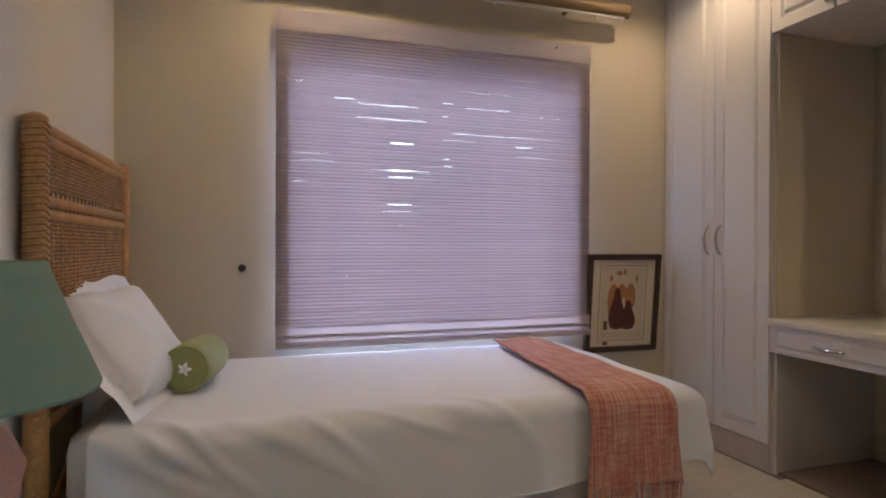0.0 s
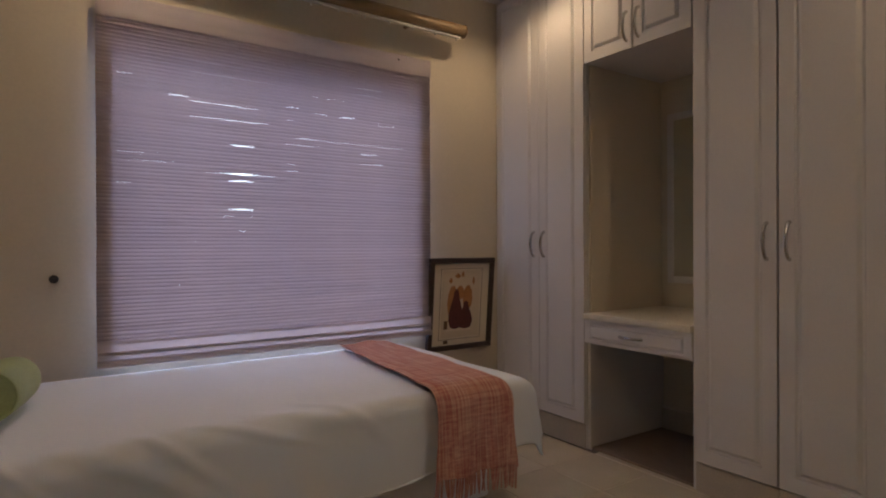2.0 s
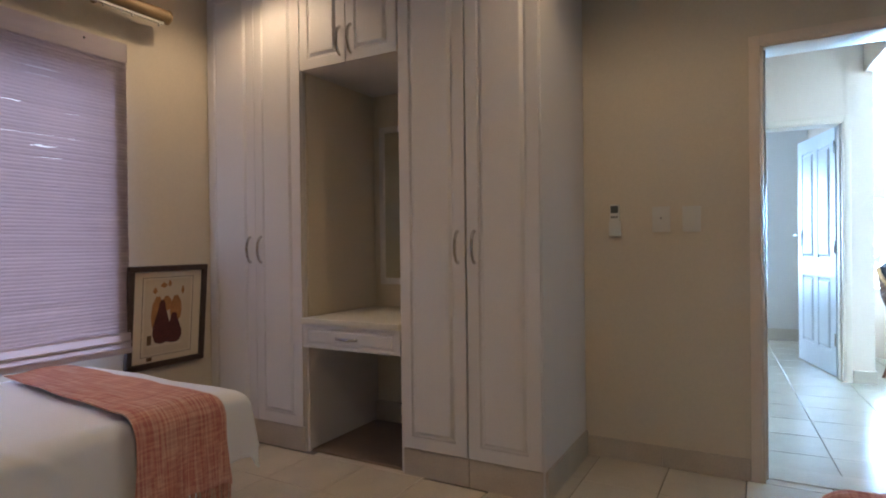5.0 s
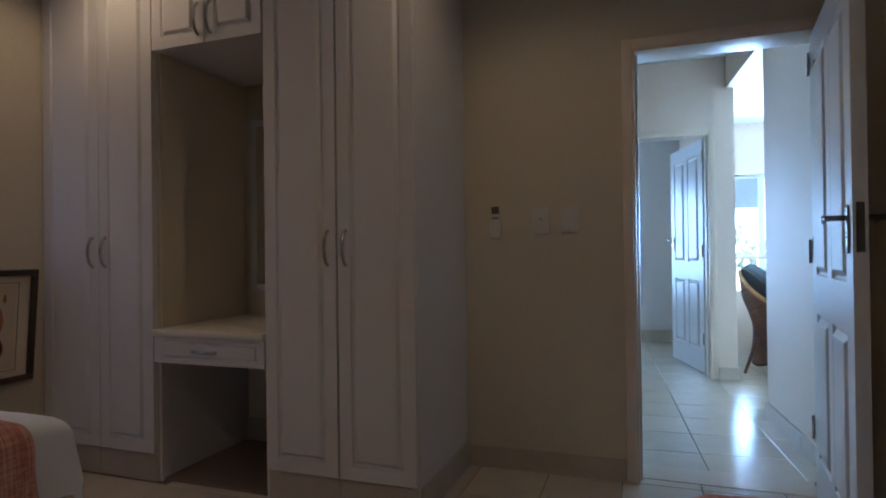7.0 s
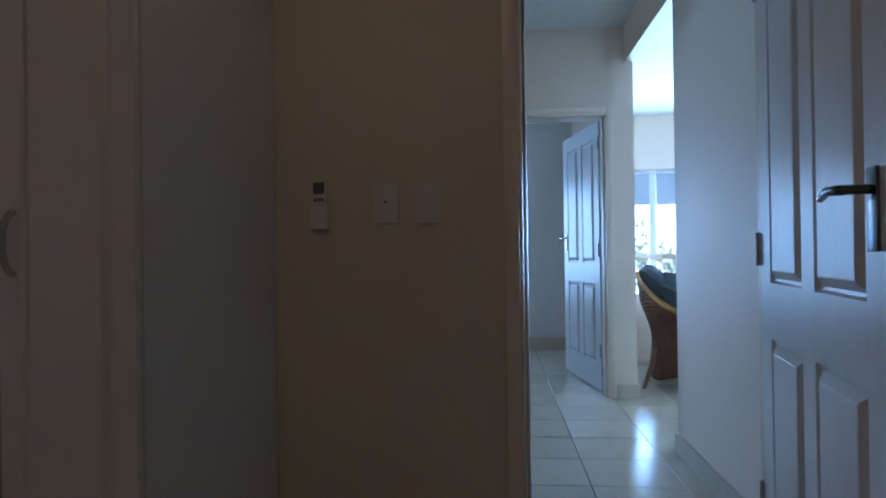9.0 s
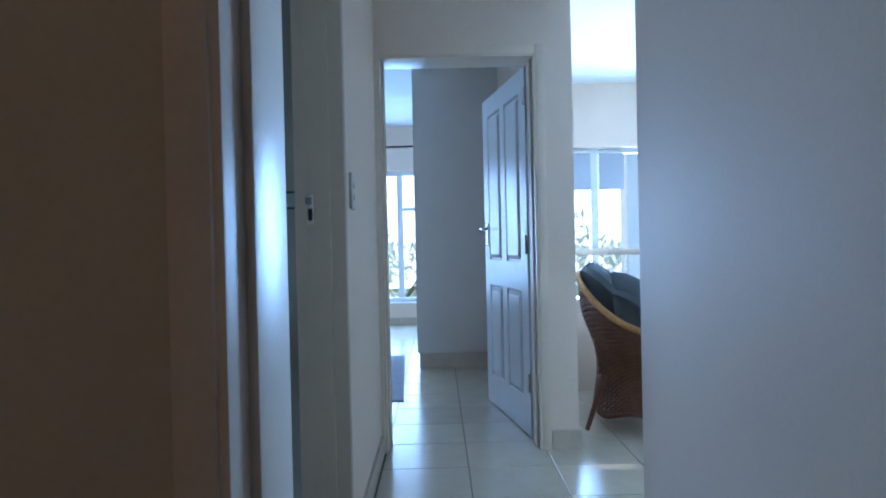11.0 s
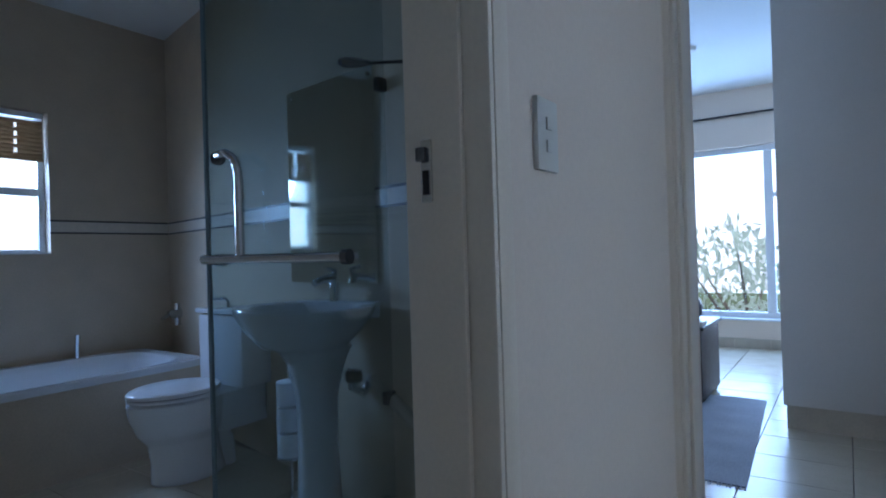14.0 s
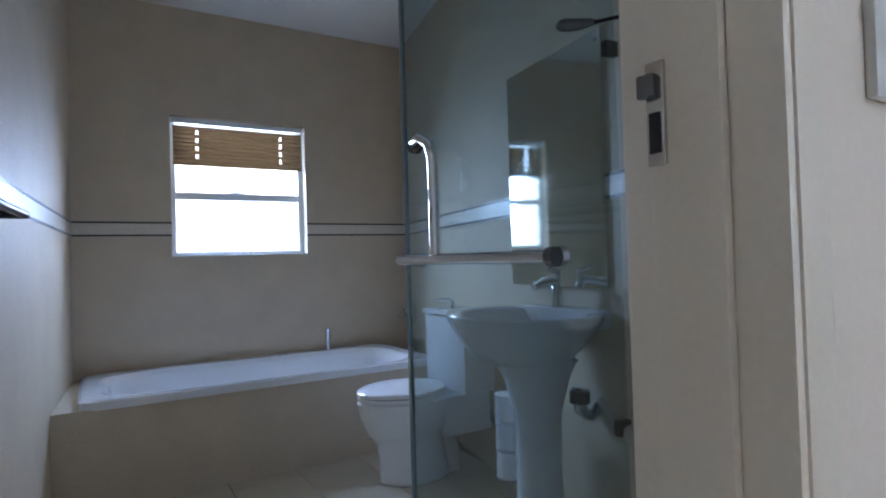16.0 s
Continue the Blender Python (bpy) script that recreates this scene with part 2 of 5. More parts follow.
def shell(name, bm, material, label, category, block=HERE, kind="structure", smooth=False):
    """A single-mesh thing."""
    me = bpy.data.meshes.new(name)
    bm.normal_update()
    bm.to_mesh(me)
    bm.free()
    me.materials.append(material)
    if smooth:
        smooth_mesh(me)
    ob = new(name, me)
    ob.matrix_basis = block
    BASES[ob.name] = Vector((0, 0, 0))
    return tagged(ob, label, category, "", kind)


def box(bm, x0, x1, y0, y1, z0, z1, bevel=0.0):
    r = bmesh.ops.create_cube(bm, size=1.0, matrix=Matrix.Translation(((x0 + x1) / 2, (y0 + y1) / 2, (z0 + z1) / 2)) @ Matrix.Diagonal((abs(x1 - x0), abs(y1 - y0), abs(z1 - z0), 1)))
    if bevel:
        edges = list({e for v in r["verts"] for e in v.link_edges})
        bmesh.ops.bevel(bm, geom=edges, offset=bevel, segments=2, affect="EDGES", profile=0.6)
    return bm


def B(*a):
    return box(bmesh.new(), *a)


def tube(bm, pts, r, seg=8, closed=False):
    """A round bar along points; r is a radius or one for each point."""
    pts = [Vector(p) for p in pts]
    rs = r if isinstance(r, (list, tuple)) else [r] * len(pts)
    rings, n = [], len(pts)
    up = None
    for i, p in enumerate(pts):
        d = (pts[(i + 1) % n] - pts[i - 1]) if closed else (pts[min(i + 1, n - 1)] - pts[max(i - 1, 0)])
        d.normalize()
        if up is None:
            up = Vector((0, 0, 1)) if abs(d.z) < 0.9 else Vector((1, 0, 0))
        a = d.cross(up).normalized()
        b = a.cross(d).normalized()
        up = b
        rings.append([bm.verts.new(p + (a * math.cos(2 * math.pi * k / seg) + b * math.sin(2 * math.pi * k / seg)) * rs[i]) for k in range(seg)])
    for i in range(n if closed else n - 1):
        A, C = rings[i], rings[(i + 1) % n]
        for k in range(seg):
            bm.faces.new((A[k], A[(k + 1) % seg], C[(k + 1) % seg], C[k]))
    if not closed:
        bm.faces.new(rings[0][::-1])
        bm.faces.new(rings[-1])
    return bm


def T(pts, r, seg=8, closed=False):
    return tube(bmesh.new(), pts, r, seg, closed)


def lathe(bm, centre, profile, seg=28, sx=1.0, sy=1.0):
    """Turns (radius, height) pairs round the upright axis."""
    c = Vector(centre)
    rings = [[bm.verts.new(c + Vector((r * sx * math.cos(2 * math.pi * k / seg), r * sy * math.sin(2 * math.pi * k / seg), z))) for k in range(seg)] for r, z in profile]
    for A, C in zip(rings, rings[1:]):
        for k in range(seg):
            bm.faces.new((A[k], A[(k + 1) % seg], C[(k + 1) % seg], C[k]))
    bm.faces.new(rings[0][::-1])
    bm.faces.new(rings[-1])
    return bm


def arc(c, r, a0, a1, n, plane="xz"):
    out = []
    for i in range(n + 1):
        a = radians(a0 + (a1 - a0) * i / n)
        u, v = r * math.cos(a), r * math.sin(a)
        out.append((c[0] + u, c[1], c[2] + v) if plane == "xz" else (c[0] + u, c[1] + v, c[2]) if plane == "xy" else (c[0], c[1] + u, c[2] + v))
    return out


def sheet(fn, nu, nv, thick=0.0):
    """A grid surface from fn(u, v) in 0..1, with thickness."""
    bm = bmesh.new()
    g = [[bm.verts.new(fn(i / nu, j / nv)) for j in range(nv + 1)] for i in range(nu + 1)]
    for i in range(nu):
        for j in range(nv):
            bm.faces.new((g[i][j], g[i + 1][j], g[i + 1][j + 1], g[i][j + 1]))
    if thick:
        bm.normal_update()
        bmesh.ops.solidify(bm, geom=bm.faces[:], thickness=thick)
    return bm


def raised(bm, origin, ax, out, w0, w1, z0, z1, depth=0.006, margin=0.03):
    """A raised and fielded panel on a plane: groove frame with a bevelled field. ax and out are unit vectors along and out of the plane."""
    o, a, n = Vector(origin), Vector(ax), Vector(out)
    up = Vector((0, 0, 1))
    rings = []
    for ins, d in ((0.0, 0.0), (0.006, -depth * 0.9), (0.014, -depth), (margin, 0.004), (margin + 0.004, 0.005)):
        rings.append([bm.verts.new(o + a * u + up * z + n * d) for u, z in ((w0 + ins, z0 + ins), (w1 - ins, z0 + ins), (w1 - ins, z1 - ins), (w0 + ins, z1 - ins))])
    for A, C in zip(rings, rings[1:]):
        for k in range(4):
            bm.faces.new((A[k], A[(k + 1) % 4], C[(k + 1) % 4], C[k]))
    bm.faces.new(rings[-1])
    return bm


def plate_with_panels(origin, ax, out, width, z0, z1, thick, panels, depth=0.006, margin=0.03):
    """A door or front: a slab whose face is cut round raised panels. Modelled from the lower corner along ax."""
    bm = bmesh.new()
    o, a, n, up = Vector(origin), Vector(ax), Vector(out), Vector((0, 0, 1))
    us = sorted({0.0, width, *(p[0] for p in panels), *(p[1] for p in panels)})
    zs = sorted({z0, z1, *(p[2] for p in panels), *(p[3] for p in panels)})

    def inside(u, z, both=True):
        return any(p[0] < u < p[1] and p[2] < z < p[3] for p in panels)

    for face, sgn in ((0.0, 1), (-thick, -1)):
        for u0, u1 in zip(us, us[1:]):
            for a0, a1 in zip(zs, zs[1:]):
                if inside((u0 + u1) / 2, (a0 + a1) / 2):
                    continue
                q = [bm.verts.new(o + a * u + up * z + n * face) for u, z in ((u0, a0), (u1, a0), (u1, a1), (u0, a1))]
                bm.faces.new(q if sgn > 0 else q[::-1])
        for p in panels:
            raised(bm, o + n * face, a, n * sgn, p[0], p[1], p[2], p[3], depth, margin)
    for (u0, b0), (u1, b1) in (((0, z0), (width, z0)), ((width, z0), (width, z1)), ((width, z1), (0, z1)), ((0, z1), (0, z0))):
        q = [o + a * u0 + up * b0, o + a * u1 + up * b1]
        bm.faces.new([bm.verts.new(v) for v in (q[0] - n * thick, q[1] - n * thick, q[1], q[0])])
    bmesh.ops.remove_doubles(bm, verts=bm.verts[:], dist=0.0005)
    bmesh.ops.recalc_face_normals(bm, faces=bm.faces[:])
    return bm

# ---- large structure: bedroom ----
CEIL = 2.6


def wall(name, spans, label, material, block=HERE):
    bm = bmesh.new()
    for s in spans:
        box(bm, *s)
    return shell(name, bm, material, label, "wall", block)


wall("wall_north", [(-0.37, 0.53, 2.55, 2.75, 0, CEIL), (2.1, 3.54, 2.55, 2.75, 0, CEIL), (0.53, 2.1, 2.55, 2.75, 0, 0.562), (0.53, 2.1, 2.55, 2.75, 1.95, CEIL)], "cream painted bedroom wall behind a window blind", M_WALL)
wall("wall_west", [(-0.37, -0.17, -1.8, 2.55, 0, CEIL)], "cream painted bedroom wall behind the headboard", M_WALL)
wall("wall_south", [(-0.17, 3.5, -1.8, -1.6, 0, CEIL)], "cream painted bedroom wall beside the open door", M_WALL)
wall("wall_east", [(3.34, 3.5, -0.31, 2.55, 0, CEIL), (3.34, 3.5, -1.6, -1.075, 0, CEIL), (3.34, 3.5, -1.075, -0.31, 1.985, CEIL)], "cream painted bedroom wall with light switches and a doorway", M_WALL)
shell("ceiling", B(-0.37, 3.5, -1.8, 2.75, CEIL, CEIL + 0.12), M_CEIL, "white painted bedroom ceiling", "ceiling")

# bedroom window behind the blind
win = thing("window_1", (1.31, 2.64, 0.72), "white aluminium window behind a bamboo blind", "window", kind="structure")
bm = bmesh.new()
for s in ((0.53, 0.58, 0.562, 1.95), (2.05, 2.1, 0.562, 1.95), (1.29, 1.34, 0.605, 1.9), (0.58, 2.05, 0.562, 0.605), (0.58, 2.05, 1.9, 1.95)):
    box(bm, s[0], s[1], 2.62, 2.67, s[2], s[3], 0.004)
part("window_frame", bm, M_ALU, win)
for a, b in ((0.58, 1.29), (1.34, 2.05)):
    p = part("pane", B(a, b, 2.642, 2.648, 0.58, 2.0), M_CLEAR, win, smooth=False)
    p.visible_shadow = False


# door frames
def door_frame(name, y0, y1, x0, x1, h, label, block=HERE, axis="y"):
    """A steel door frame round an opening in a wall from x0 to x1 thick."""
    root = thing(name, ((x0 + x1) / 2, (y0 + y1) / 2, 0) if axis == "y" else ((y0 + y1) / 2, (x0 + x1) / 2, 0), label, "door frame", block, kind="structure")

    def bb(bm, a0, a1, b0, b1, z0, z1):
        return box(bm, a0, a1, b0, b1, z0, z1, 0.004) if axis == "y" else box(bm, b0, b1, a0, a1, z0, z1, 0.004)

    for nm, e, s in (("jamb", y0, -1), ("jamb", y1, 1)):
        bm = bmesh.new()
        i0, i1 = sorted((e, e - s * 0.012))
        bb(bm, x0 - 0.012, x1 + 0.012, i0, i1, 0, h)
        o0, o1 = sorted((e, e + s * 0.045))
        bb(bm, x0 - 0.014, x0 - 0.001, o0, o1, 0, h + 0.045)
        bb(bm, x1 + 0.001, x1 + 0.014, o0, o1, 0, h + 0.045)
        i0, i1 = sorted((e - s * 0.012, e - s * 0.024))
        bb(bm, x0 + 0.035, x1 - 0.03, i0, i1, 0, h - 0.012)
        part(nm, bm, M_TRIM, root)
    bm = bmesh.new()
    bb(bm, x0 - 0.012, x1 + 0.012, y0 + 0.012, y1 - 0.012, h - 0.012, h)
    bb(bm, x0 - 0.014, x0 - 0.001, y0, y1, h, h + 0.045)
    bb(bm, x1 + 0.001, x1 + 0.014, y0, y1, h, h + 0.045)
    part("head", bm, M_TRIM, root)
    return root


door_frame("door_frame_1", -1.075, -0.31, 3.34, 3.5, 1.985, "cream painted steel frame of the bedroom doorway")


def panel_door(name, hinge, yaw, width, label, block, h=2.0, metal=M_CHROME):
    """A four-panel leaf from its hinge along yaw; both faces moulded, with lever handles."""
    root = thing(name, (0, 0, 0), label, "door", block, kind="structure")
    root.matrix_basis = block @ pose(*hinge, 0, 0, yaw)
    st, mid = 0.1, 0.085
    pw = (width - 2 * st - mid) / 2
    pans = []
    for u in (st, st + pw + mid):
        pans += [(u, u + pw, 0.19, 0.785), (u, u + pw, 0.945, h - 0.12)]
    leaf = part("leaf", plate_with_panels((0, 0.02, 0.008), (1, 0, 0), (0, 1, 0), width, 0.0, h, 0.04, pans, 0.011, 0.034), M_DOOR, root, smooth=False)
    for s in (1, -1):
        bm = bmesh.new()
        y = s * 0.02
        box(bm, width - 0.078, width - 0.038, *sorted((y, y + s * 0.007)), 1.045, 1.195, 0.003)
        pl = part("handle_plate", bm, metal, root, "metal lock plate with keyhole")
        bm = bmesh.new()
        tube(bm, [(width - 0.058, y + s * 0.007, 1.155), (width - 0.058, y + s * 0.045, 1.155), (width - 0.062, y + s * 0.052, 1.155), (width - 0.11, y + s * 0.056, 1.158), (width - 0.165, y + s * 0.05, 1.148)], [0.009, 0.009, 0.01, 0.009, 0.007], 10)
        part("lever", bm, metal, pl, "metal lever handle")
    bm = B(width, width + 0.002, -0.011, 0.011, 1.05, 1.20)
    part("lock_plate", bm, metal, root, "dull lock strip in the edge")
    for z in (0.25, 1.0, 1.8):
        part("hinge", T([(0.0, 0.026, z), (0.0, 0.026, z + 0.1)], 0.007, 8), M_STEEL, root)
    return root


panel_door("door_1", (3.335, -1.075, 0.0), 173.5, 0.82, "white four-panel door with dark lever handle, standing open", HERE, 1.955, M_PEWTER)
bpy.data.objects["door_1"].matrix_basis = pose(3.40, -1.052, 0, 0, 0, 173.5) @ Matrix.Diagonal((1, -1, 1, 1))

# ---- large structure: hall, bathroom, far bedroom, lounge ----
W2 = M_WALL2
C2 = 2.64
wall("wall_hall_left", [(3.52, 3.79, -0.13, 0.01, 0, C2), (4.622, 4.70, -0.13, 0.01, 0, C2), (4.70, 5.68, -0.13, 0.03, 0, C2), (3.79, 4.622, -0.13, 0.01, 2.04, C2), (3.62, 4.70, 0.01, 0.03, 2.1, C2), (3.62, 3.72, 0.01, 0.03, 0, 2.1)], "off-white hall wall beside the bathroom doorway", W2, PIVOT)
wall("wall_hall_right", [(3.55, 4.58, -1.24, -1.08, 0, C2), (4.58, 5.68, -1.24, -1.08, 2.38, C2)], "off-white hall wall with a beam over the lounge opening", W2, PIVOT)
wall("wall_hall_end", [(5.68, 5.84, -0.13, 0.03, 0, C2), (5.84, 6.36, -0.07, 0.03, 0, C2), (6.26, 6.36, 0.03, 3.0, 0, C2), (5.68, 5.84, -0.98, -0.13, 2.02, C2), (5.68, 5.84, -1.14, -0.95, 0, C2)], "off-white wall round the far bedroom doorway", W2, PIVOT)
wall("wall_far_bedroom_right", [(5.84, 10.6, -1.14, -0.98, 0, C2)], "off-white wall of the far bedroom", W2, PIVOT)
wall("wall_far_bedroom_left", [(6.26, 10.6, 3.0, 3.15, 0, C2)], "off-white wall of the far bedroom", W2, PIVOT)
wall("wall_far_bedroom_window", [(10.4, 10.6, -0.98, -0.7, 0, C2), (10.4, 10.6, 2.2, 3.0, 0, C2), (10.4, 10.6, -0.7, 2.2, 0, 0.3), (10.4, 10.6, -0.7, 2.2, 2.05, C2)], "off-white wall round a large window", W2, PIVOT)
wall("wall_lounge_window", [(8.5, 8.7, -1.6, -1.14, 0, C2), (8.5, 8.7, -4.4, -4.1, 0, C2), (8.5, 8.7, -4.1, -1.6, 0, 0.45), (8.5, 8.7, -4.1, -1.6, 2.0, C2)], "bright white lounge wall with a wide window", W2, PIVOT)
wall("wall_lounge_back", [(3.55, 8.7, -4.6, -4.4, 0, C2)], "white lounge wall", W2, PIVOT)
wall("wall_lounge_side", [(3.35, 3.55, -4.6, -1.62, 0, C2)], "white lounge wall", W2, PIVOT)
shell("ceiling_hall", B(3.5, 10.7, -4.6, 3.6, C2, C2 + 0.12), M_CEIL, "white painted ceiling over hall and rooms", "ceiling", PIVOT)
door_frame("door_frame_2", 3.79, 4.622, -0.13, 0.01, 2.04, "cream painted steel frame of the bathroom doorway", PIVOT, "x")
door_frame("door_frame_3", -0.95, -0.15, 5.68, 5.84, 2.02, "cream painted steel frame of the far bedroom doorway", PIVOT)
panel_door("door_2", (5.85, -0.94, 0), 11.7, 0.80, "white four-panel door with steel lever handle, standing open", PIVOT)


# bathroom walls, tiled
def slant(name, a, b, side, z1, label):
    """A straight wall from a to b, its face on that line, thickness to the side."""
    d = Vector((b[0] - a[0], b[1] - a[1], 0))
    n = Vector((-d.y, d.x, 0)).normalized() * side * 0.12
    bm = bmesh.new()
    base = [Vector((*a, 0)), Vector((*b, 0)), Vector((*b, 0)) + n, Vector((*a, 0)) + n]
    lo, hi = [bm.verts.new(v) for v in base], [bm.verts.new(v + Vector((0, 0, z1))) for v in base]
    bm.faces.new(lo)
    bm.faces.new(hi)
    for k in range(4):
        bm.faces.new((lo[k], lo[(k + 1) % 4], hi[(k + 1) % 4], hi[k]))
    bmesh.ops.recalc_face_normals(bm, faces=bm.faces[:])
    return shell(name, bm, M_BATHTILE, label, "wall", PIVOT)


EA, EB = (5.44, 0.03), (6.11, 3.4)
WA, WB = (3.80, 0.03), (4.02, 3.4)
slant("wall_bath_east", EA, EB, -1, C2, "beige tiled bathroom wall with dark stripes")
slant("wall_bath_west", WA, WB, 1, C2, "beige tiled bathroom wall with dark stripes")
wall("wall_bath_north", [(3.8, 4.53, 3.4, 3.58, 0, C2), (5.36, 6.25, 3.4, 3.58, 0, C2), (4.53, 5.36, 3.4, 3.58, 0, 1.12), (4.53, 5.36, 3.4, 3.58, 1.98, C2)], "beige tiled bathroom wall round a small window", M_BATHTILE, PIVOT)


def along(a, b, t, off=0.0):
    d = Vector((b[0] - a[0], b[1] - a[1], 0))
    n = Vector((d.y, -d.x, 0)).normalized()
    return Vector((a[0], a[1], 0)) + d * t + n * off


def strip(a, b, off, depth, z0, z1):
    """A band proud of a slanted wall."""
    bm = bmesh.new()
    p = [along(a, b, 0, off), along(a, b, 1, off), along(a, b, 1, off + depth), along(a, b, 0, off + depth)]
    lo, hi = [bm.verts.new(v + Vector((0, 0, z0))) for v in p], [bm.verts.new(v + Vector((0, 0, z1))) for v in p]
    bm.faces.new(lo)
    bm.faces.new(hi)
    for k in range(4):
        bm.faces.new((lo[k], lo[(k + 1) % 4], hi[(k + 1) % 4], hi[k]))
    bmesh.ops.recalc_face_normals(bm, faces=bm.faces[:])
    return bm


band = thing("tile_band", (4.8, 3.4, 1.25), "pale band between two dark stripes round the bathroom walls", "tile trim", PIVOT, kind="structure")
for z in (1.243, 1.318):
    part("stripe", strip(EA, EB, -0.004, 0.002, z, z + 0.011), M_STRIPE, band, smooth=False)
    part("stripe", strip(WA, WB, 0.004, -0.002, z, z + 0.011), M_STRIPE, band, smooth=False)
    for a, b in ((4.025, 4.53), (5.36, 6.10)):
        part("stripe", B(a, b, 3.396, 3.3985, z, z + 0.011), M_STRIPE, band, smooth=False)

part("band_tile", strip(EA, EB, -0.0035, 0.0015, 1.2545, 1.3175), M_LISTELLO, band, "pale band between the stripes", smooth=False)
part("band_tile", strip(WA, WB, 0.0035, -0.0015, 1.2545, 1.3175), M_LISTELLO, band, "pale band between the stripes", smooth=False)
for a, b in ((4.025, 4.53), (5.36, 6.10)):
    part("band_tile", B(a, b, 3.3965, 3.399, 1.2545, 1.3175), M_LISTELLO, band, "pale band between the stripes", smooth=False)

# ground outside and slab under the rooms
shell("ground", B(-400, 400, -400, 400, -3.4, -3.2), M_GRASS, "green lawn far below the windows", "ground")
shell("floor", B(-0.37, 12, -6, 4.5, -0.2, -0.006), M_GROUT, "grouted floor under the tiles", "floor")


def tiles(name, x0, x1, y0, y1, px, py, ox, oy, label, block, skip=None):
    """A tiled floor: each tile its own low bevelled slab on shared meshes."""
    root = thing(name, (x0, y0, 0), label, "tiled floor", block, kind="structure")
    cache = {}
    i0, i1 = math.floor((x0 - ox) / px), math.ceil((x1 - ox) / px)
    j0, j1 = math.floor((y0 - oy) / py), math.ceil((y1 - oy) / py)
    for i in range(i0, i1):
        for j in range(j0, j1):
            a, b = max(ox + i * px, x0) + 0.002, min(ox + (i + 1) * px, x1) - 0.002
            c, d = max(oy + j * py, y0) + 0.002, min(oy + (j + 1) * py, y1) - 0.002
            if b - a < 0.02 or d - c < 0.02 or (skip and skip((a + b) / 2, (c + d) / 2)):
                continue
            key = (round(b - a, 3), round(d - c, 3))
            if key not in cache:
                me = bpy.data.meshes.new("tile")
                bm = bmesh.new()
                w, e = key[0] / 2, key[1] / 2
                rings = [[bm.verts.new((sx * (w - k), sy * (e - k), z)) for sx, sy in ((-1, -1), (1, -1), (1, 1), (-1, 1))] for k, z in ((0, -0.008), (0, -0.0015), (0.0015, 0))]
                for A, C in zip(rings, rings[1:]):
                    for k in range(4):
                        bm.faces.new((A[k], A[(k + 1) % 4], C[(k + 1) % 4], C[k]))
                bm.faces.new(rings[-1])
                bm.to_mesh(me)
                bm.free()
                me.materials.append(M_TILE)
                cache[key] = me
            piece("tile", cache[key], root, ((a + b) / 2, (c + d) / 2, 0))
    return root


def skirting(name, spans, label, block, h=0.1):
    """Tile skirting: spans are x0, x1, y0, y1 of each run, cut into pieces."""
    root = thing(name, (spans[0][0], spans[0][2], 0), label, "skirting", block, kind="structure")
    for x0, x1, y0, y1 in spans:
        run, n = max(x1 - x0, y1 - y0), 0
        n = max(1, round(run / 0.33))
        for k in range(n):
            a, b = k / n, (k + 1) / n
            if x1 - x0 > y1 - y0:
                bm = B(x0 + (x1 - x0) * a + 0.001, x0 + (x1 - x0) * b - 0.001, y0, y1, 0, h, 0.003)
            else:
                bm = B(x0, x1, y0 + (y1 - y0) * a + 0.001, y0 + (y1 - y0) * b - 0.001, 0, h, 0.003)
            part("skirting_tile", bm, M_BASE, root, smooth=False)


skirting("skirting_bedroom", [(3.325, 3.34, -0.262, 0.5), (-0.17, -0.155, -1.6, 1.6), (-0.155, 3.3, -1.6, -1.585)], "sandy tile skirting along the bedroom wall", HERE)
skirting("skirting_hall", [(3.6, 4.595, -1.08, -1.065), (4.58, 4.595, -1.24, -1.08), (5.665, 5.68, -1.155, -1.0), (5.68, 5.84, -1.155, -1.14), (4.65, 5.66, -0.145, -0.13), (10.385, 10.4, -0.9, 3.0), (5.84, 7.6, -0.98, -0.965)], "pale tile skirting along the hall walls", PIVOT)

# ---- bedroom: built-in wardrobe ----


def bow_handle(root, x, y, z0, z1, material=M_CHROME, flat=False):
    """A bow pull standing off a front at x, facing -x."""
    if flat:
        pts = [(x, y - 0.065, z0), (x - 0.012, y - 0.06, z0), (x - 0.022, y - 0.03, z0), (x - 0.024, y, z0), (x - 0.022, y + 0.03, z0), (x - 0.012, y + 0.06, z0), (x, y + 0.065, z0)]
    else:
        m = (z0 + z1) / 2
        h = (z1 - z0) / 2
        pts = [(x, y, m - h)] + [(x - 0.03 * math.cos(a * math.pi / 2), y, m + h * math.sin(a * math.pi / 2)) for a in (-0.85, -0.6, -0.3, 0, 0.3, 0.6, 0.85)] + [(x, y, m + h)]
    return part("handle", T(pts, [0.009] + [0.0075] * (len(pts) - 2) + [0.009], 8), material, root, "brushed nickel bow handle")


def front(root, y0, y1, z0, z1, margin=0.055, label="", gap=0.003):
    w = y1 - y0 - 2 * gap
    return part("door", plate_with_panels((2.66, y1 - gap, 0), (0, -1, 0), (-1, 0, 0), w, z0, z1, 0.018, [(margin, w - margin, z0 + margin, z1 - margin)], 0.007, 0.026), M_CAB, root, label, smooth=False)


def plinth(root, y0, y1, x=2.675):
    for a, b in ((y0, (y0 + y1) / 2), ((y0 + y1) / 2, y1)):
        part("plinth_tile", B(x, x + 0.012, a + 0.001, b - 0.001, 0, 0.128, 0.002), M_BASE, root, "sandy tile plinth", smooth=False)


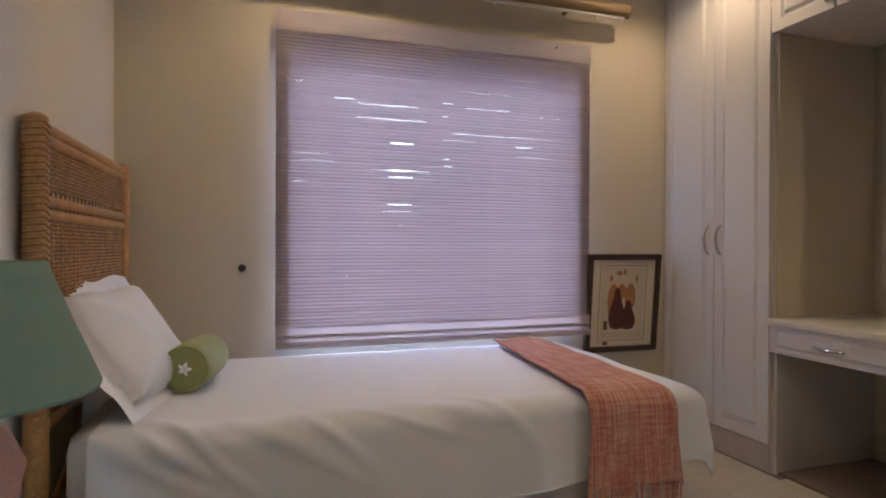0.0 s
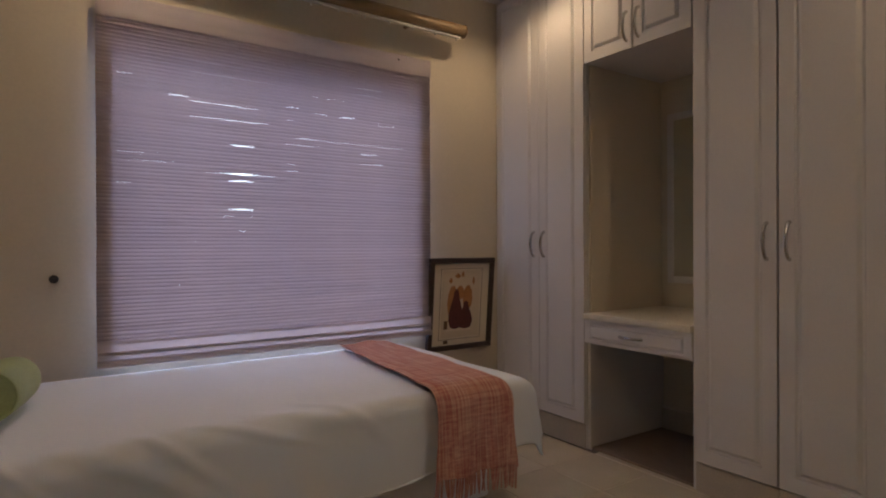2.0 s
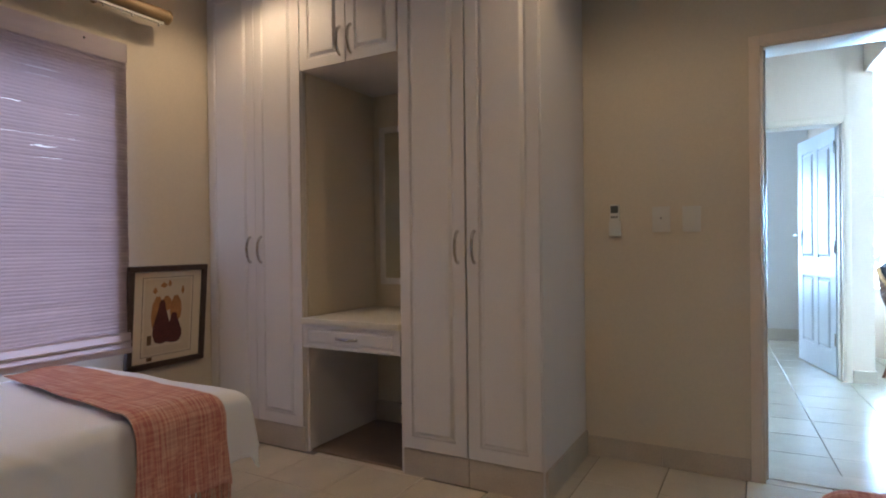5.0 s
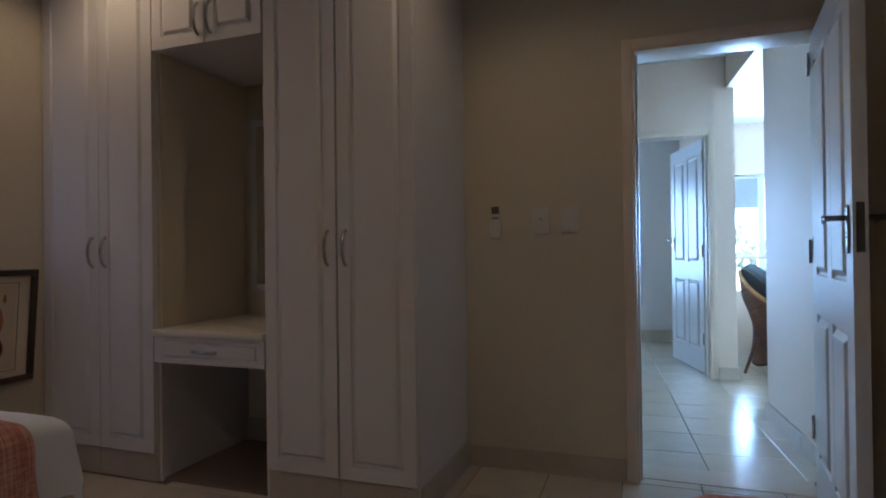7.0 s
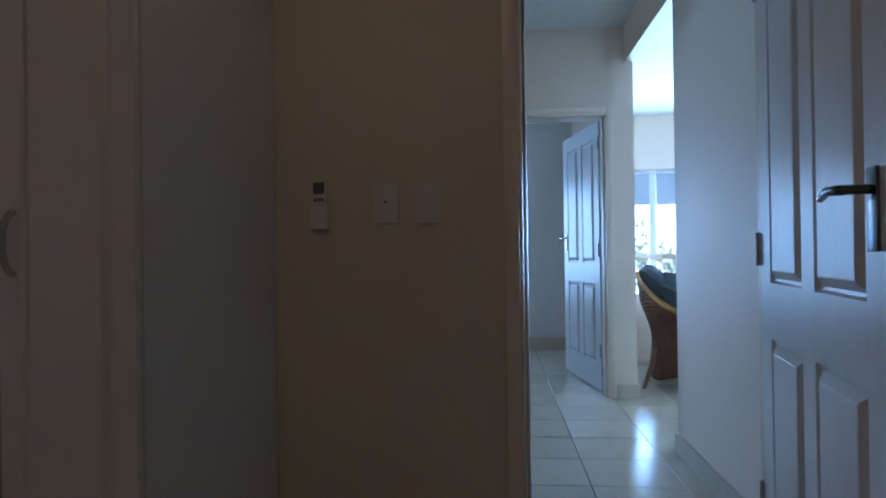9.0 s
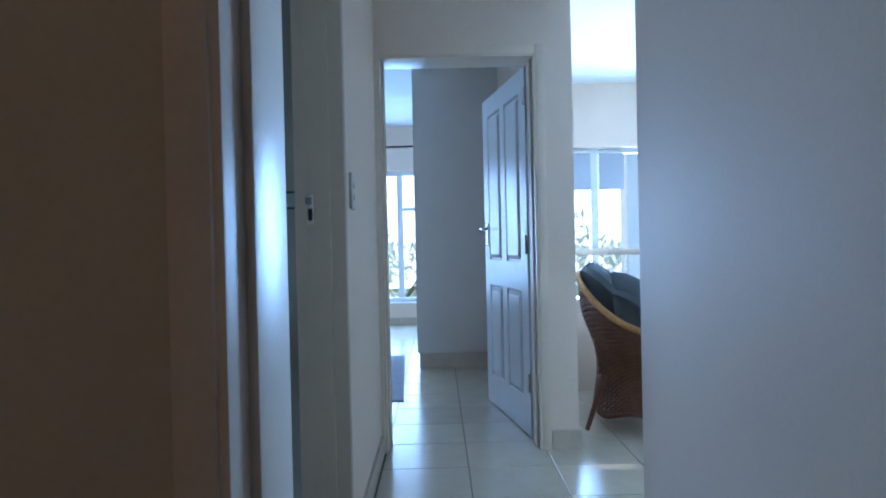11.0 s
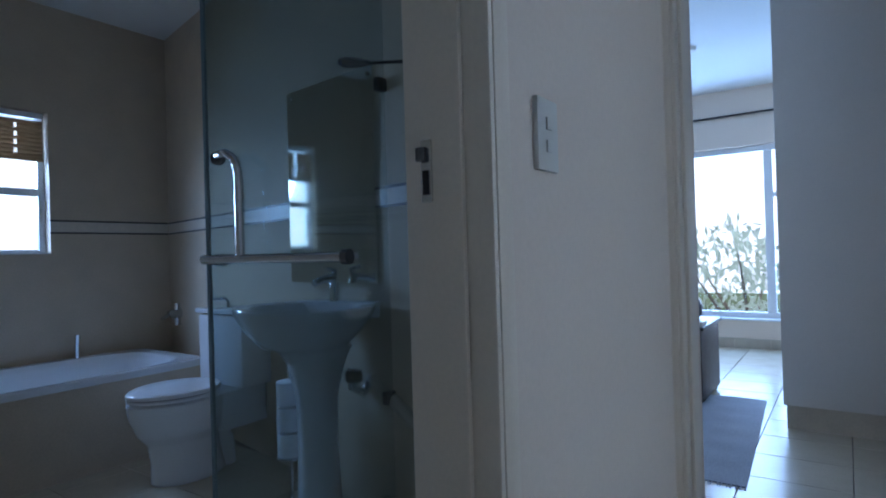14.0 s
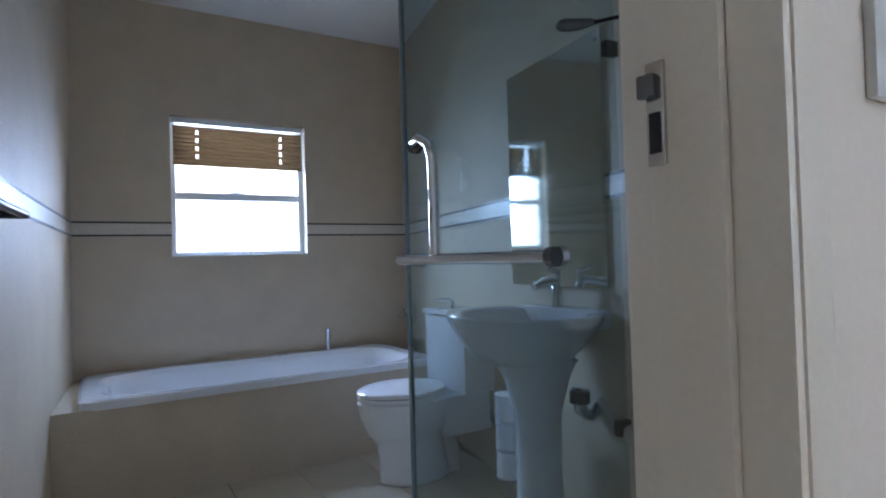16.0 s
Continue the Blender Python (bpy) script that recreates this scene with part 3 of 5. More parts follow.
def wardrobe(y0, ym, y1, label, hz, gap=0.002):
    root = thing("wardrobe", (3.0, (y0 + y1) / 2, 0), label, "wardrobe", group="built-in wardrobes")
    for nm, s in (("side_panel", (2.68, 3.335, y0, y0 + 0.016, 0.0, 2.595)), ("side_panel", (2.68, 3.335, y1 - 0.016, y1, 0.0, 2.595)), ("shelf", (2.68, 3.335, y0 + 0.016, y1 - 0.016, 0.13, 0.146)), ("shelf", (2.68, 3.335, y0 + 0.016, y1 - 0.016, 2.575, 2.595)), ("back_panel", (3.32, 3.335, y0 + 0.016, y1 - 0.016, 0.146, 2.575))):
        part(nm, B(*s), M_CAB, root, smooth=False)
    for a, b, hy in ((y0, ym, ym - 0.042), (ym, y1, ym + 0.042)):
        d = front(root, a, b, 0.137, 2.59, gap=gap)
        bow_handle(d, 2.66, hy, hz, hz + 0.14)
    plinth(root, y0 + 0.004, y1 - 0.004)
    return root


wardrobe(1.826, 2.163, 2.545, "off-white two-door built-in wardrobe beside the window", 1.015)
wr = wardrobe(0.497, 0.848, 1.205, "off-white two-door built-in wardrobe beside the light switches", 1.018, 0.005)
part("plinth_tile", B(2.69, 3.33, 0.484, 0.496, 0, 0.128, 0.002), M_BASE, wr, smooth=False)

dress = thing("dressing_table", (3.0, 1.515, 0), "off-white built-in dressing table with drawer and mirror", "dressing table")
for nm, s in (("drawer_box", (2.68, 3.32, 1.221, 1.81, 0.564, 0.58)), ("side_panel", (2.69, 3.32, 1.206, 1.221, 0.0, 0.69)), ("side_panel", (2.69, 3.32, 1.81, 1.825, 0.0, 0.69)), ("back_panel", (3.325, 3.336, 1.206, 1.825, 0.0, 2.03))):
    part(nm, B(*s), M_WALL if nm == "back_panel" else M_CAB, dress, smooth=False)
# Added side panels: the warm light in the alcove is put into their cream.
for y in (1.2075, 1.8125):
    part("alcove_warm_panel", B(2.70, 3.305, y, y + 0.011, 0.7225, 2.028), M_WALL, dress, "added cream panel imitating warm light on the alcove side", smooth=False)
# Thin dark brown slab over the floor below the worktop.
part("floor_slab", B(2.70, 3.29, 1.224, 1.807, 0.0, 0.014, 0.003), M_UNDERTABLE, dress, "dark brown slab on the floor under the table")
part("worktop", B(2.645, 3.32, 1.206, 1.825, 0.69, 0.722, 0.006), M_SHELL, dress, "cream worktop with rounded edge")
dr = part("drawer", plate_with_panels((2.66, 1.822, 0), (0, -1, 0), (-1, 0, 0), 0.612, 0.568, 0.688, 0.018, [(0.03, 0.582, 0.583, 0.673)], 0.006, 0.018), M_CAB, dress, smooth=False)
bow_handle(dr, 2.66, 1.53, 0.626, 0, M_CHROME, True)
bm = bmesh.new()
for s in ((1.245, 1.285, 0.86, 1.835), (1.735, 1.775, 0.86, 1.835), (1.285, 1.735, 0.86, 0.90), (1.285, 1.735, 1.795, 1.835)):
    box(bm, 3.306, 3.324, s[0], s[1], s[2], s[3], 0.004)
part("mirror_frame", bm, M_CAB, dress)
part("mirror", B(3.311, 3.318, 1.285, 1.735, 0.90, 1.795), M_MIRROR, dress, "wall mirror", smooth=False)
bm = B(3.30, 3.324, 1.222, 1.809, 0, 0.128)
part("plinth_tile", bm, M_BASE, dress, smooth=False)

upper = thing("wall_cabinet", (3.0, 1.515, 2.03), "off-white two-door top cupboard with bow handles", "cabinet")
part("body", B(2.68, 3.32, 1.206, 1.825, 2.035, 2.595), M_CAB, upper, smooth=False)
for a, b, hy in ((1.207, 1.515, 1.48), (1.515, 1.824, 1.55)):
    d = front(upper, a, b, 2.03, 2.59, 0.05)
    bow_handle(d, 2.66, hy, 2.07, 2.21)

# ---- bedroom: blind ----
blind = thing("bamboo_blind", (1.31, 2.5, 0.575), "pale pinkish bamboo-paper blind lowered over a sunlit window", "blind")
part("valance", sheet(lambda u, v: (0.495 + 1.635 * u, 2.486 - 0.003 * math.sin(9 * u), 2.035 + 0.095 * v), 40, 6), M_BAND, blind, "plain paper band at the top")
part("headrail", B(0.5, 2.125, 2.497, 2.548, 2.085, 2.128, 0.004), M_ALU, blind)
rnd = random.Random(4)
pitch = 0.0165
n = int((2.05 - 0.67) / pitch)
meshes = []
for k in range(9):
    def slat(u, v, k=k):
        sag = max(0.0, noise.noise(Vector((u * 9.0, k * 3.7, 0.5))) - 0.30) * 0.0085 * min(1, 12 * u, 12 * (1 - u))
        return (-0.8175 + 1.635 * u, 0.0055 * math.sin(math.pi * v) + 0.0012 * math.sin(13 * u + k * 2), -0.0099 + 0.0198 * v + 0.0005 * math.sin(5 * u + k) + sag * (1 - v))
    bm = sheet(slat, 90, 3)
    me = bpy.data.meshes.new("slat")
    bm.to_mesh(me)
    bm.free()
    me.materials.append(M_BLIND)
    smooth_mesh(me)
    meshes.append(me)
for k in range(n):
    s = piece("slat", meshes[rnd.randrange(9)], blind, (1.3125, 2.49, 0.67 + pitch * (k + 0.5)))
    s.matrix_basis = s.matrix_basis @ pose(0, 0, rnd.uniform(-0.0006, 0.0006), rnd.uniform(-17.5, -14), rnd.uniform(-0.02, 0.02), 0)
for x in (0.497, 2.068):
    part("side_tape", sheet(lambda u, v: (x + 0.06 * u, 2.503, 0.6 + 1.48 * v), 2, 20), M_BLIND, blind, "paper tape behind the slat ends")
part("bottom_band", sheet(lambda u, v: (0.495 + 1.635 * u, 2.486, 0.60 + 0.078 * v), 30, 2), M_BAND, blind, "plain paper band at the bottom")
part("bottom_rail", B(0.497, 2.133, 2.475, 2.497, 0.572, 0.602, 0.005), M_BAND, blind)
part("folded_paper", T([(0.5, 2.478, 0.628), (1.3, 2.478, 0.626), (2.125, 2.478, 0.63)], 0.009, 10), M_BAND, blind)
part("screw", T([(1.92, 2.482, 2.10), (1.92, 2.488, 2.10)], 0.006, 8), M_DARK, blind)

pole = thing("curtain_pelmet", (1.3, 2.4, 2.29), "bronze-brown curtain pole with rings above the window", "curtain rail")
part("pole", T([(0.3, 2.42, 2.315), (2.31, 2.42, 2.315)], 0.036, 20), M_PELMET, pole)
part("end_cap", T([(2.31, 2.42, 2.315), (2.318, 2.42, 2.315), (2.326, 2.42, 2.315)], [0.039, 0.039, 0.03], 20), M_PELMET, pole)
part("track", B(0.35, 2.29, 2.412, 2.428, 2.268, 2.283, 0.002), M_PLASTIC, pole, "white runner track under the pole")
for x in (0.5, 2.0):
    part("bracket", T([(x, 2.42, 2.315), (x, 2.549, 2.315)], 0.012, 10), M_PELMET, pole)
for k in range(8):
    x = 1.25 + k * 0.145
    part("runner", T([(x, 2.42, 2.27), (x, 2.42, 2.255)], 0.006, 8), M_PLASTIC, pole)

socket = thing("wall_hook", (0.35, 2.545, 0.945), "small brown round knob on the cream wall", "hook")
part("knob", T([(0.35, 2.55, 0.945), (0.35, 2.535, 0.945), (0.35, 2.528, 0.945)], [0.016, 0.017, 0.008], 14), M_DARK, socket)

# ---- bedroom: beds ----


def wrap(a, r=0.06):
    """Unrolled distance past an edge to (out, down) round a soft edge."""
    if a <= 0:
        return 0.0, 0.0
    q = r * math.pi / 2
    if a < q:
        t = a / r
        return r * math.sin(t), r * (1 - math.cos(t))
    return r, r + (a - q)


def bed(yb, s, label):
    """A single bed with its back edge at y = yb, its open side towards -y when s = 1."""
    X0, X1, WD, TOP = -0.08, 1.83, 0.93, 0.54
    Y = lambda b: yb - s * b
    root = thing("single_bed", (0.9, Y(WD / 2), 0), label, "bed", group="twin beds")
    part("base", B(X0 + 0.02, X1 - 0.02, *sorted((Y(0.02), Y(WD - 0.02))), 0.06, 0.30, 0.02), M_SHEET, root, "white covered bed base")
    part("mattress", B(X0, X1, *sorted((Y(0.0), Y(WD))), 0.30, TOP - 0.015, 0.05), M_SHEET, root, "white sheeted mattress")
    for x in (X0 + 0.1, X1 - 0.1):
        for b in (0.1, WD - 0.1):
            part("leg", T([(x, Y(b), 0.0), (x, Y(b), 0.07)], 0.025, 10), M_DARK, root)
    return root


def duvet(yb, s, label):
    X0, X1, WD, TOP = 0.0, 1.90, 0.95, 0.545
    root = thing("duvet", (0.9, yb - s * WD / 2, TOP), label, "bedding", group="white bedding")

    r4 = random.Random(12)
    creases = [(r4.uniform(-0.05, 1.5), r4.uniform(0.86, 1.0), r4.uniform(0.2, 0.42), r4.uniform(0.10, 0.26), r4.uniform(0.014, 0.034), r4.uniform(0.005, 0.014)) for _ in range(13)]

    def fn(u, v):
        a = u * 2.16
        b = v * (1.265 + 0.02 * math.sin(a * 2.3) + 0.012 * noise.noise(Vector((a * 4, 0, 2))))
        ox, dx = wrap(a - (X1 - X0))
        oy, dy = wrap(b - WD)
        free = max(0.0, min(1.0, (1.46 - a) / 0.16))
        fold = (0.06 * math.sin(a * 8 + 2.2 * math.sin(a * 3.1) - 2.5 * dy) + 0.10 * noise.noise(Vector((a * 4, b * 2, 1.0)))) * dy * free
        flare = 0.09 * dy * (0.3 + 0.7 * free)
        x = X0 + min(a, X1 - X0) + ox + dx * 0.2 + 0.05 * dx * math.sin(b * 9) + 0.010 * noise.noise(Vector((a * 3, b * 6, 7)))
        d = b if b < WD else WD + oy + flare + fold
        z = TOP + 0.010 * noise.noise(Vector((a * 2.2, b * 3, 3))) * min(1, b * 3) - max(dx, dy) - 0.25 * min(dx, dy)
        # soft creases pulled slantwise over the open edge
        push = 0.0
        for ca, cb, la, lb, wd, ht in creases:
            q = ((a - ca) * la + (b - cb) * lb) / (la * la + lb * lb)
            if -0.2 < q < 1.2:
                off = ((a - ca) * lb - (b - cb) * la) / math.hypot(la, lb)
                push += ht * math.exp(-(off / wd) ** 2) * max(0.0, math.sin(math.pi * (q + 0.2) / 1.4))
        push *= 0.15 + 0.85 * free
        d += push if b > WD - 0.1 else 0.0
        z += push * 0.6 * (1 - min(1, dy * 8))
        return Vector((x, yb - s * d, max(z, 0.10)))

    bm = sheet(fn, 230, 150)
    bmesh.ops.recalc_face_normals(bm, faces=bm.faces[:])
    part("cover", bm, M_SHEET, root, "white cotton duvet cover with soft folds")
    part("hem", T([fn(k / 110, 1.0) for k in range(111)], 0.005, 6), M_SHEET, root, "stitched hem of the cover")
    return root


def throw(yb, s, label, shift=0.0):
    X0, X1, WD, TOP = 1.462 + shift, 1.815 + shift, 0.95, 0.568
    root = thing("throw_blanket", (1.65, yb - s * WD / 2, TOP), label, "throw", group="woven throws")
    L = 1.31

    def fn(u, v):
        a, b = u, v * L
        skew = 0.10 * (1 - b / 0.95) if b < 0.95 else 0.0
        oy, dy = wrap(b - WD, 0.075)
        x = X0 + skew * (1 - 0.3 * u) + (X1 - X0) * u + 0.012 * noise.noise(Vector((b * 5, u, 2))) + 0.03 * dy * (u - 0.2)
        d = b if b < WD else WD + oy + 0.025 + 0.05 * dy + 0.010 * math.sin(u * 14 + b * 3) * min(1, dy * 4)
        z = TOP + 0.008 * noise.noise(Vector((a * 3, b * 4, 9))) - dy
        if u > 0.75:
            z -= ((u - 0.75) / 0.25) ** 2 * 0.03
        return Vector((x, yb - s * d, z))

    part("cloth", sheet(fn, 40, 130, 0.006), M_THROW, root, "pink and orange loose-weave cloth")
    bm = bmesh.new()
    r2 = random.Random(8)
    for k in range(34):
        u = (k + 0.5) / 34
        p = fn(u, 1.0)
        q = [p + Vector((0, 0, 0.01))]
        dx, dy = r2.uniform(-0.012, 0.012), r2.uniform(-0.01, 0.01)
        for i in (1, 2, 3):
            q.append(p + Vector((dx * i / 3, dy * i / 3, -0.028 * i)))
        tube(bm, q, [0.004, 0.0045, 0.004, 0.0025], 5)
    f = part("fringe", bm, M_THROW, root, "twisted tassel fringe")
    f["kind"] = "stuff"
    return root


for yb, s, w in ((2.47, 1, "beside the window"), (-1.455, -1, "near the door")):
    bed(yb, s, "single bed with white mattress " + w)
    duvet(yb, s, "white rumpled cotton duvet on the bed " + w)
    throw(yb, s, "pink woven throw over the bed foot " + w, 0.0 if s > 0 else 0.09)

# headboard
hb = thing("headboard", (-0.12, 2.05, 0), "honey rattan headboard with woven wicker panels", "headboard")
HX, HY0, HY1 = -0.125, 1.505, 2.475
for y, nm in ((HY0, "post"), (HY1, "post")):
    part(nm, T([(HX, y, 0), (HX, y, 0.5), (HX, y, 1.35), (HX, y, 1.38), (HX, y, 1.39)], [0.026, 0.03, 0.03, 0.028, 0.012], 14), M_RATTAN, hb)
for z in (1.36, 1.33, 1.165, 1.128, 0.56):
    part("rail", T([(HX, HY0, z), (HX, HY1, z)], 0.017, 12), M_RATTAN, hb)
part("brace", T([(HX, HY0 + 0.02, 0.30)] + [(HX, HY0 + 0.02 + 0.35 * math.sin(a), 0.30 + 0.26 * (1 - math.cos(a))) for a in (0.4, 0.8, 1.2, 1.5)], 0.013, 10), M_RATTAN, hb)
bm = bmesh.new()
z = 0.585
row = 0
while z < 1.315:
    if not 1.115 < z < 1.19:
        pts = []
        for k in range(46):
            y = HY0 + 0.02 + (HY1 - HY0 - 0.04) * k / 45
            pts.append((HX + (0.006 if (k + row) % 2 else -0.006), y, z + 0.0012 * math.sin(k * 1.7 + row)))
        tube(bm, pts, 0.0055, 5)
    row += 1
    z += 0.0118
w = part("woven_panel", bm, M_WICKER, hb, "horizontal woven wicker strands")
w["kind"] = "stuff"
for k in range(23):
    y = HY0 + 0.03 + (HY1 - HY0 - 0.06) * k / 22
    part("stake", T([(HX, y, 0.56), (HX, y, 1.335)], 0.004, 5), M_WICKER, hb)
for y in (HY0,):
    bm = bmesh.new()
    for k in range(44):
        zc = 0.6 + k * 0.0175
        tube(bm, [(HX + 0.0315 * math.cos(t), y + 0.0315 * math.sin(t), zc + 0.0022 * t) for t in [i * math.pi / 5 for i in range(10)]], 0.003, 4, True)
    part("binding", bm, M_WICKER, hb, "cane binding wound round the post")["kind"] = "stuff"

# pillow and bolster
pil = thing("pillow", (0.1, 2.0, 0.56), "white oxford pillow leaning against the headboard", "pillow")


def pillow_fn(side):
    def fn(u, v):
        a, b = 2 * u - 1, 2 * v - 1
        e = max(abs(a), abs(b))
        k = max(0.0, 1 - (e / 0.82) ** 2.6) ** 0.55 * 0.095
        crease = 0.012 * noise.noise(Vector((a * 3, b * 3, 5))) * (1.2 - e)
        wob = 0.02 * noise.noise(Vector((a * 2.2, b * 2.2, 11))) * e
        w, h = a * 0.33 + wob, b * 0.235 + wob
        p = Vector(((side if side > 0 else -0.35) * (k + crease * 0.5) + 0.03 * (1 - b) * (1 - b) * 0.3, w, h))
        p = Matrix.Rotation(radians(-31), 3, "Y") @ p
        p = Matrix.Rotation(radians(-9), 3, "Z") @ p
        return p + Vector((0.0, 1.90, 0.725))
    return fn


bm = sheet(pillow_fn(1), 44, 44)
b2 = sheet(pillow_fn(-1), 44, 44)
me = bpy.data.meshes.new("tmp")
b2.to_mesh(me)
b2.free()
bm.from_mesh(me)
bmesh.ops.remove_doubles(bm, verts=bm.verts[:], dist=0.004)
bmesh.ops.recalc_face_normals(bm, faces=bm.faces[:])
part("cushion", bm, M_SHEET, pil, "white cotton pillow with flat border")

bol = thing("bolster_cushion", (0.35, 1.95, 0.56), "lime green bolster cushion with tied round end", "cushion")
c0, c1 = Vector((0.19, 1.85, 0.636)), Vector((0.25, 2.14, 0.636))
ax = (c1 - c0).normalized()
prof = [(0.008, 0.004), (0.010, 0.02), (0.011, 0.05), (0.012, 0.066), (0.014, 0.072), (0.03, 0.077), (0.08, 0.079), (0.14, 0.08), (0.20, 0.079), (0.25, 0.077), (0.268, 0.07), (0.272, 0.04), (0.273, 0.01)]
part("body", T([c0 + ax * d for d, r in prof], [r for d, r in prof], 30), M_BOLSTER, bol)
side = ax.cross(Vector((0, 0, 1)))
part("piping", T([c0 + ax * 0.002 + (side * math.cos(t) + Vector((0, 0, 1)) * math.sin(t)) * 0.073 for t in [i * math.pi / 16 for i in range(32)]], 0.0045, 6, True), M_BOLSTER, bol, "darker piped edge")
for k in range(5):
    t = k * 1.26
    part("tie", T([c0, c0 - ax * 0.012 + (side * math.cos(t) + Vector((0, 0, 1)) * math.sin(t)) * 0.012, c0 - ax * 0.004 + (side * math.cos(t) + Vector((0, 0, 1)) * math.sin(t)) * 0.021], [0.006, 0.007, 0.004], 6), M_SHEET, bol, "white ribbon knot")

# bedside lamp and table
LX, LY = -0.045, 0.90
tab = thing("bedside_table", (LX, LY, 0), "small white bedside table between the beds", "bedside table")
part("tabletop", B(LX - 0.12, LX + 0.2, LY - 0.2, LY + 0.2, 0.48, 0.505, 0.006), M_CAB, tab)
for x in (LX - 0.1, LX + 0.18):
    for y in (LY - 0.18, LY + 0.18):
        part("leg", B(x - 0.016, x + 0.016, y - 0.016, y + 0.016, 0, 0.48, 0.004), M_CAB, tab)
lp = thing("table_lamp", (LX, LY, 0.505), "terracotta table lamp with a sage green shade", "lamp")
part("base", lathe(bmesh.new(), (LX, LY, 0.505), [(0.07, 0), (0.075, 0.02), (0.05, 0.04), (0.085, 0.12), (0.095, 0.17), (0.07, 0.23), (0.03, 0.265), (0.022, 0.30)]), M_TERRA, lp, "turned terracotta base")
part("shade", lathe(bmesh.new(), (LX, LY, 0), [(0.205, 0.80), (0.207, 0.806), (0.165, 0.91), (0.125, 1.015), (0.123, 1.02)], 40), M_LAMPSHADE, lp, "sage green empire shade")

# framed print on the wall
pic = thing("framed_print", (2.348, 2.52, 0.47), "dark framed botanical print of maroon pears", "picture")
TILT = Matrix.Translation((2.348, 2.535, 0.465)) @ Matrix.Rotation(radians(5), 4, "X")


def flat(name, bm, m, label="", parent=None):
    bm.transform(TILT)
    return part(name, bm, m, parent or pic, label, smooth=False)


PW, PH = 0.232, 0.545
bm = bmesh.new()
for a in ((-PW, PW, 0, 0.03), (-PW, PW, PH - 0.03, PH), (-PW, -PW + 0.03, 0.03, PH - 0.03), (PW - 0.03, PW, 0.03, PH - 0.03)):
    box(bm, a[0], a[1], -0.026, 0.0, a[2], a[3], 0.004)
flat("frame", bm, M_DARKWOOD, "dark stained wooden frame")
flat("mount", B(-PW + 0.03, PW - 0.03, -0.010, -0.004, 0.03, PH - 0.03), M_MOUNT, "pale mount with ruled border")
flat("paper", B(-0.135, 0.135, -0.0125, -0.0105, 0.075, PH - 0.075), M_PAPER, "cream print")
bm = bmesh.new()
for x0, x1, z0, z1 in ((-0.15, 0.15, 0.062, 0.064), (-0.15, 0.15, PH - 0.064, PH - 0.062), (-0.15, -0.148, 0.064, PH - 0.064), (0.148, 0.15, 0.064, PH - 0.064)):
    box(bm, x0, x1, -0.0118, -0.0102, z0, z1)
flat("ruled_line", bm, M_INK)


def blot(cx, cz, prof, sx=1.0, seg=20):
    """A flat printed shape turned from a pear profile."""
    bm = bmesh.new()
    left = [(cx - w * sx, cz + h) for w, h in prof]
    right = [(cx + w * sx, cz + h) for w, h in reversed(prof)]
    bm.faces.new([bm.verts.new((x, -0.0132, z)) for x, z in left + right])
    r = bmesh.ops.extrude_face_region(bm, geom=bm.faces[:])
    bmesh.ops.translate(bm, vec=(0, 0.0006, 0), verts=[v for v in r["geom"] if isinstance(v, bmesh.types.BMVert)])
    bmesh.ops.recalc_face_normals(bm, faces=bm.faces[:])
    return bm


for x, z0, w, h in ((-0.062, 0.20, 0.038, 0.18), (0.046, 0.24, 0.036, 0.14), (-0.01, 0.30, 0.03, 0.08)):
    flat("printed_fruit", blot(x, z0, [(w * 0.3, 0), (w * 0.8, h * 0.12), (w, h * 0.4), (w * 0.85, h * 0.75), (w * 0.3, h)]), M_PEARO, "ochre fruit")
for x, z0, w, h in ((-0.036, 0.125, 0.052, 0.235), (0.036, 0.122, 0.05, 0.165)):
    bm = blot(x, z0, [(w * 0.25, 0), (w * 0.75, h * 0.05), (w, h * 0.22), (w * 0.98, h * 0.38), (w * 0.7, h * 0.6), (w * 0.42, h * 0.8), (w * 0.3, h * 0.95), (w * 0.1, h)])
    bm.transform(Matrix.Translation((0, -0.0007 if x > 0 else -0.0004, 0)))
    flat("printed_fruit", bm, M_PEAR, "maroon pear")
for x, z0, w, h in ((-0.08, 0.395, 0.014, 0.035), (-0.03, 0.425, 0.022, 0.03), (0.005, 0.43, 0.012, 0.035), (0.085, 0.385, 0.01, 0.045)):
    flat("printed_leaf", blot(x, z0, [(0.002, 0), (w, h * 0.4), (0.003, h)]), M_PEARO)
flat("printed_ground", blot(-0.01, 0.112, [(0.09, 0), (0.1, 0.006), (0.05, 0.012)]), M_MOUNT)
flat("printed_seal", B(-0.118, -0.093, -0.0134, -0.0126, 0.125, 0.175), M_INK)
flat("printed_seal", B(-0.115, -0.085, -0.0118, -0.0104, 0.038, 0.058), M_INK)

# switches and air-conditioner remote


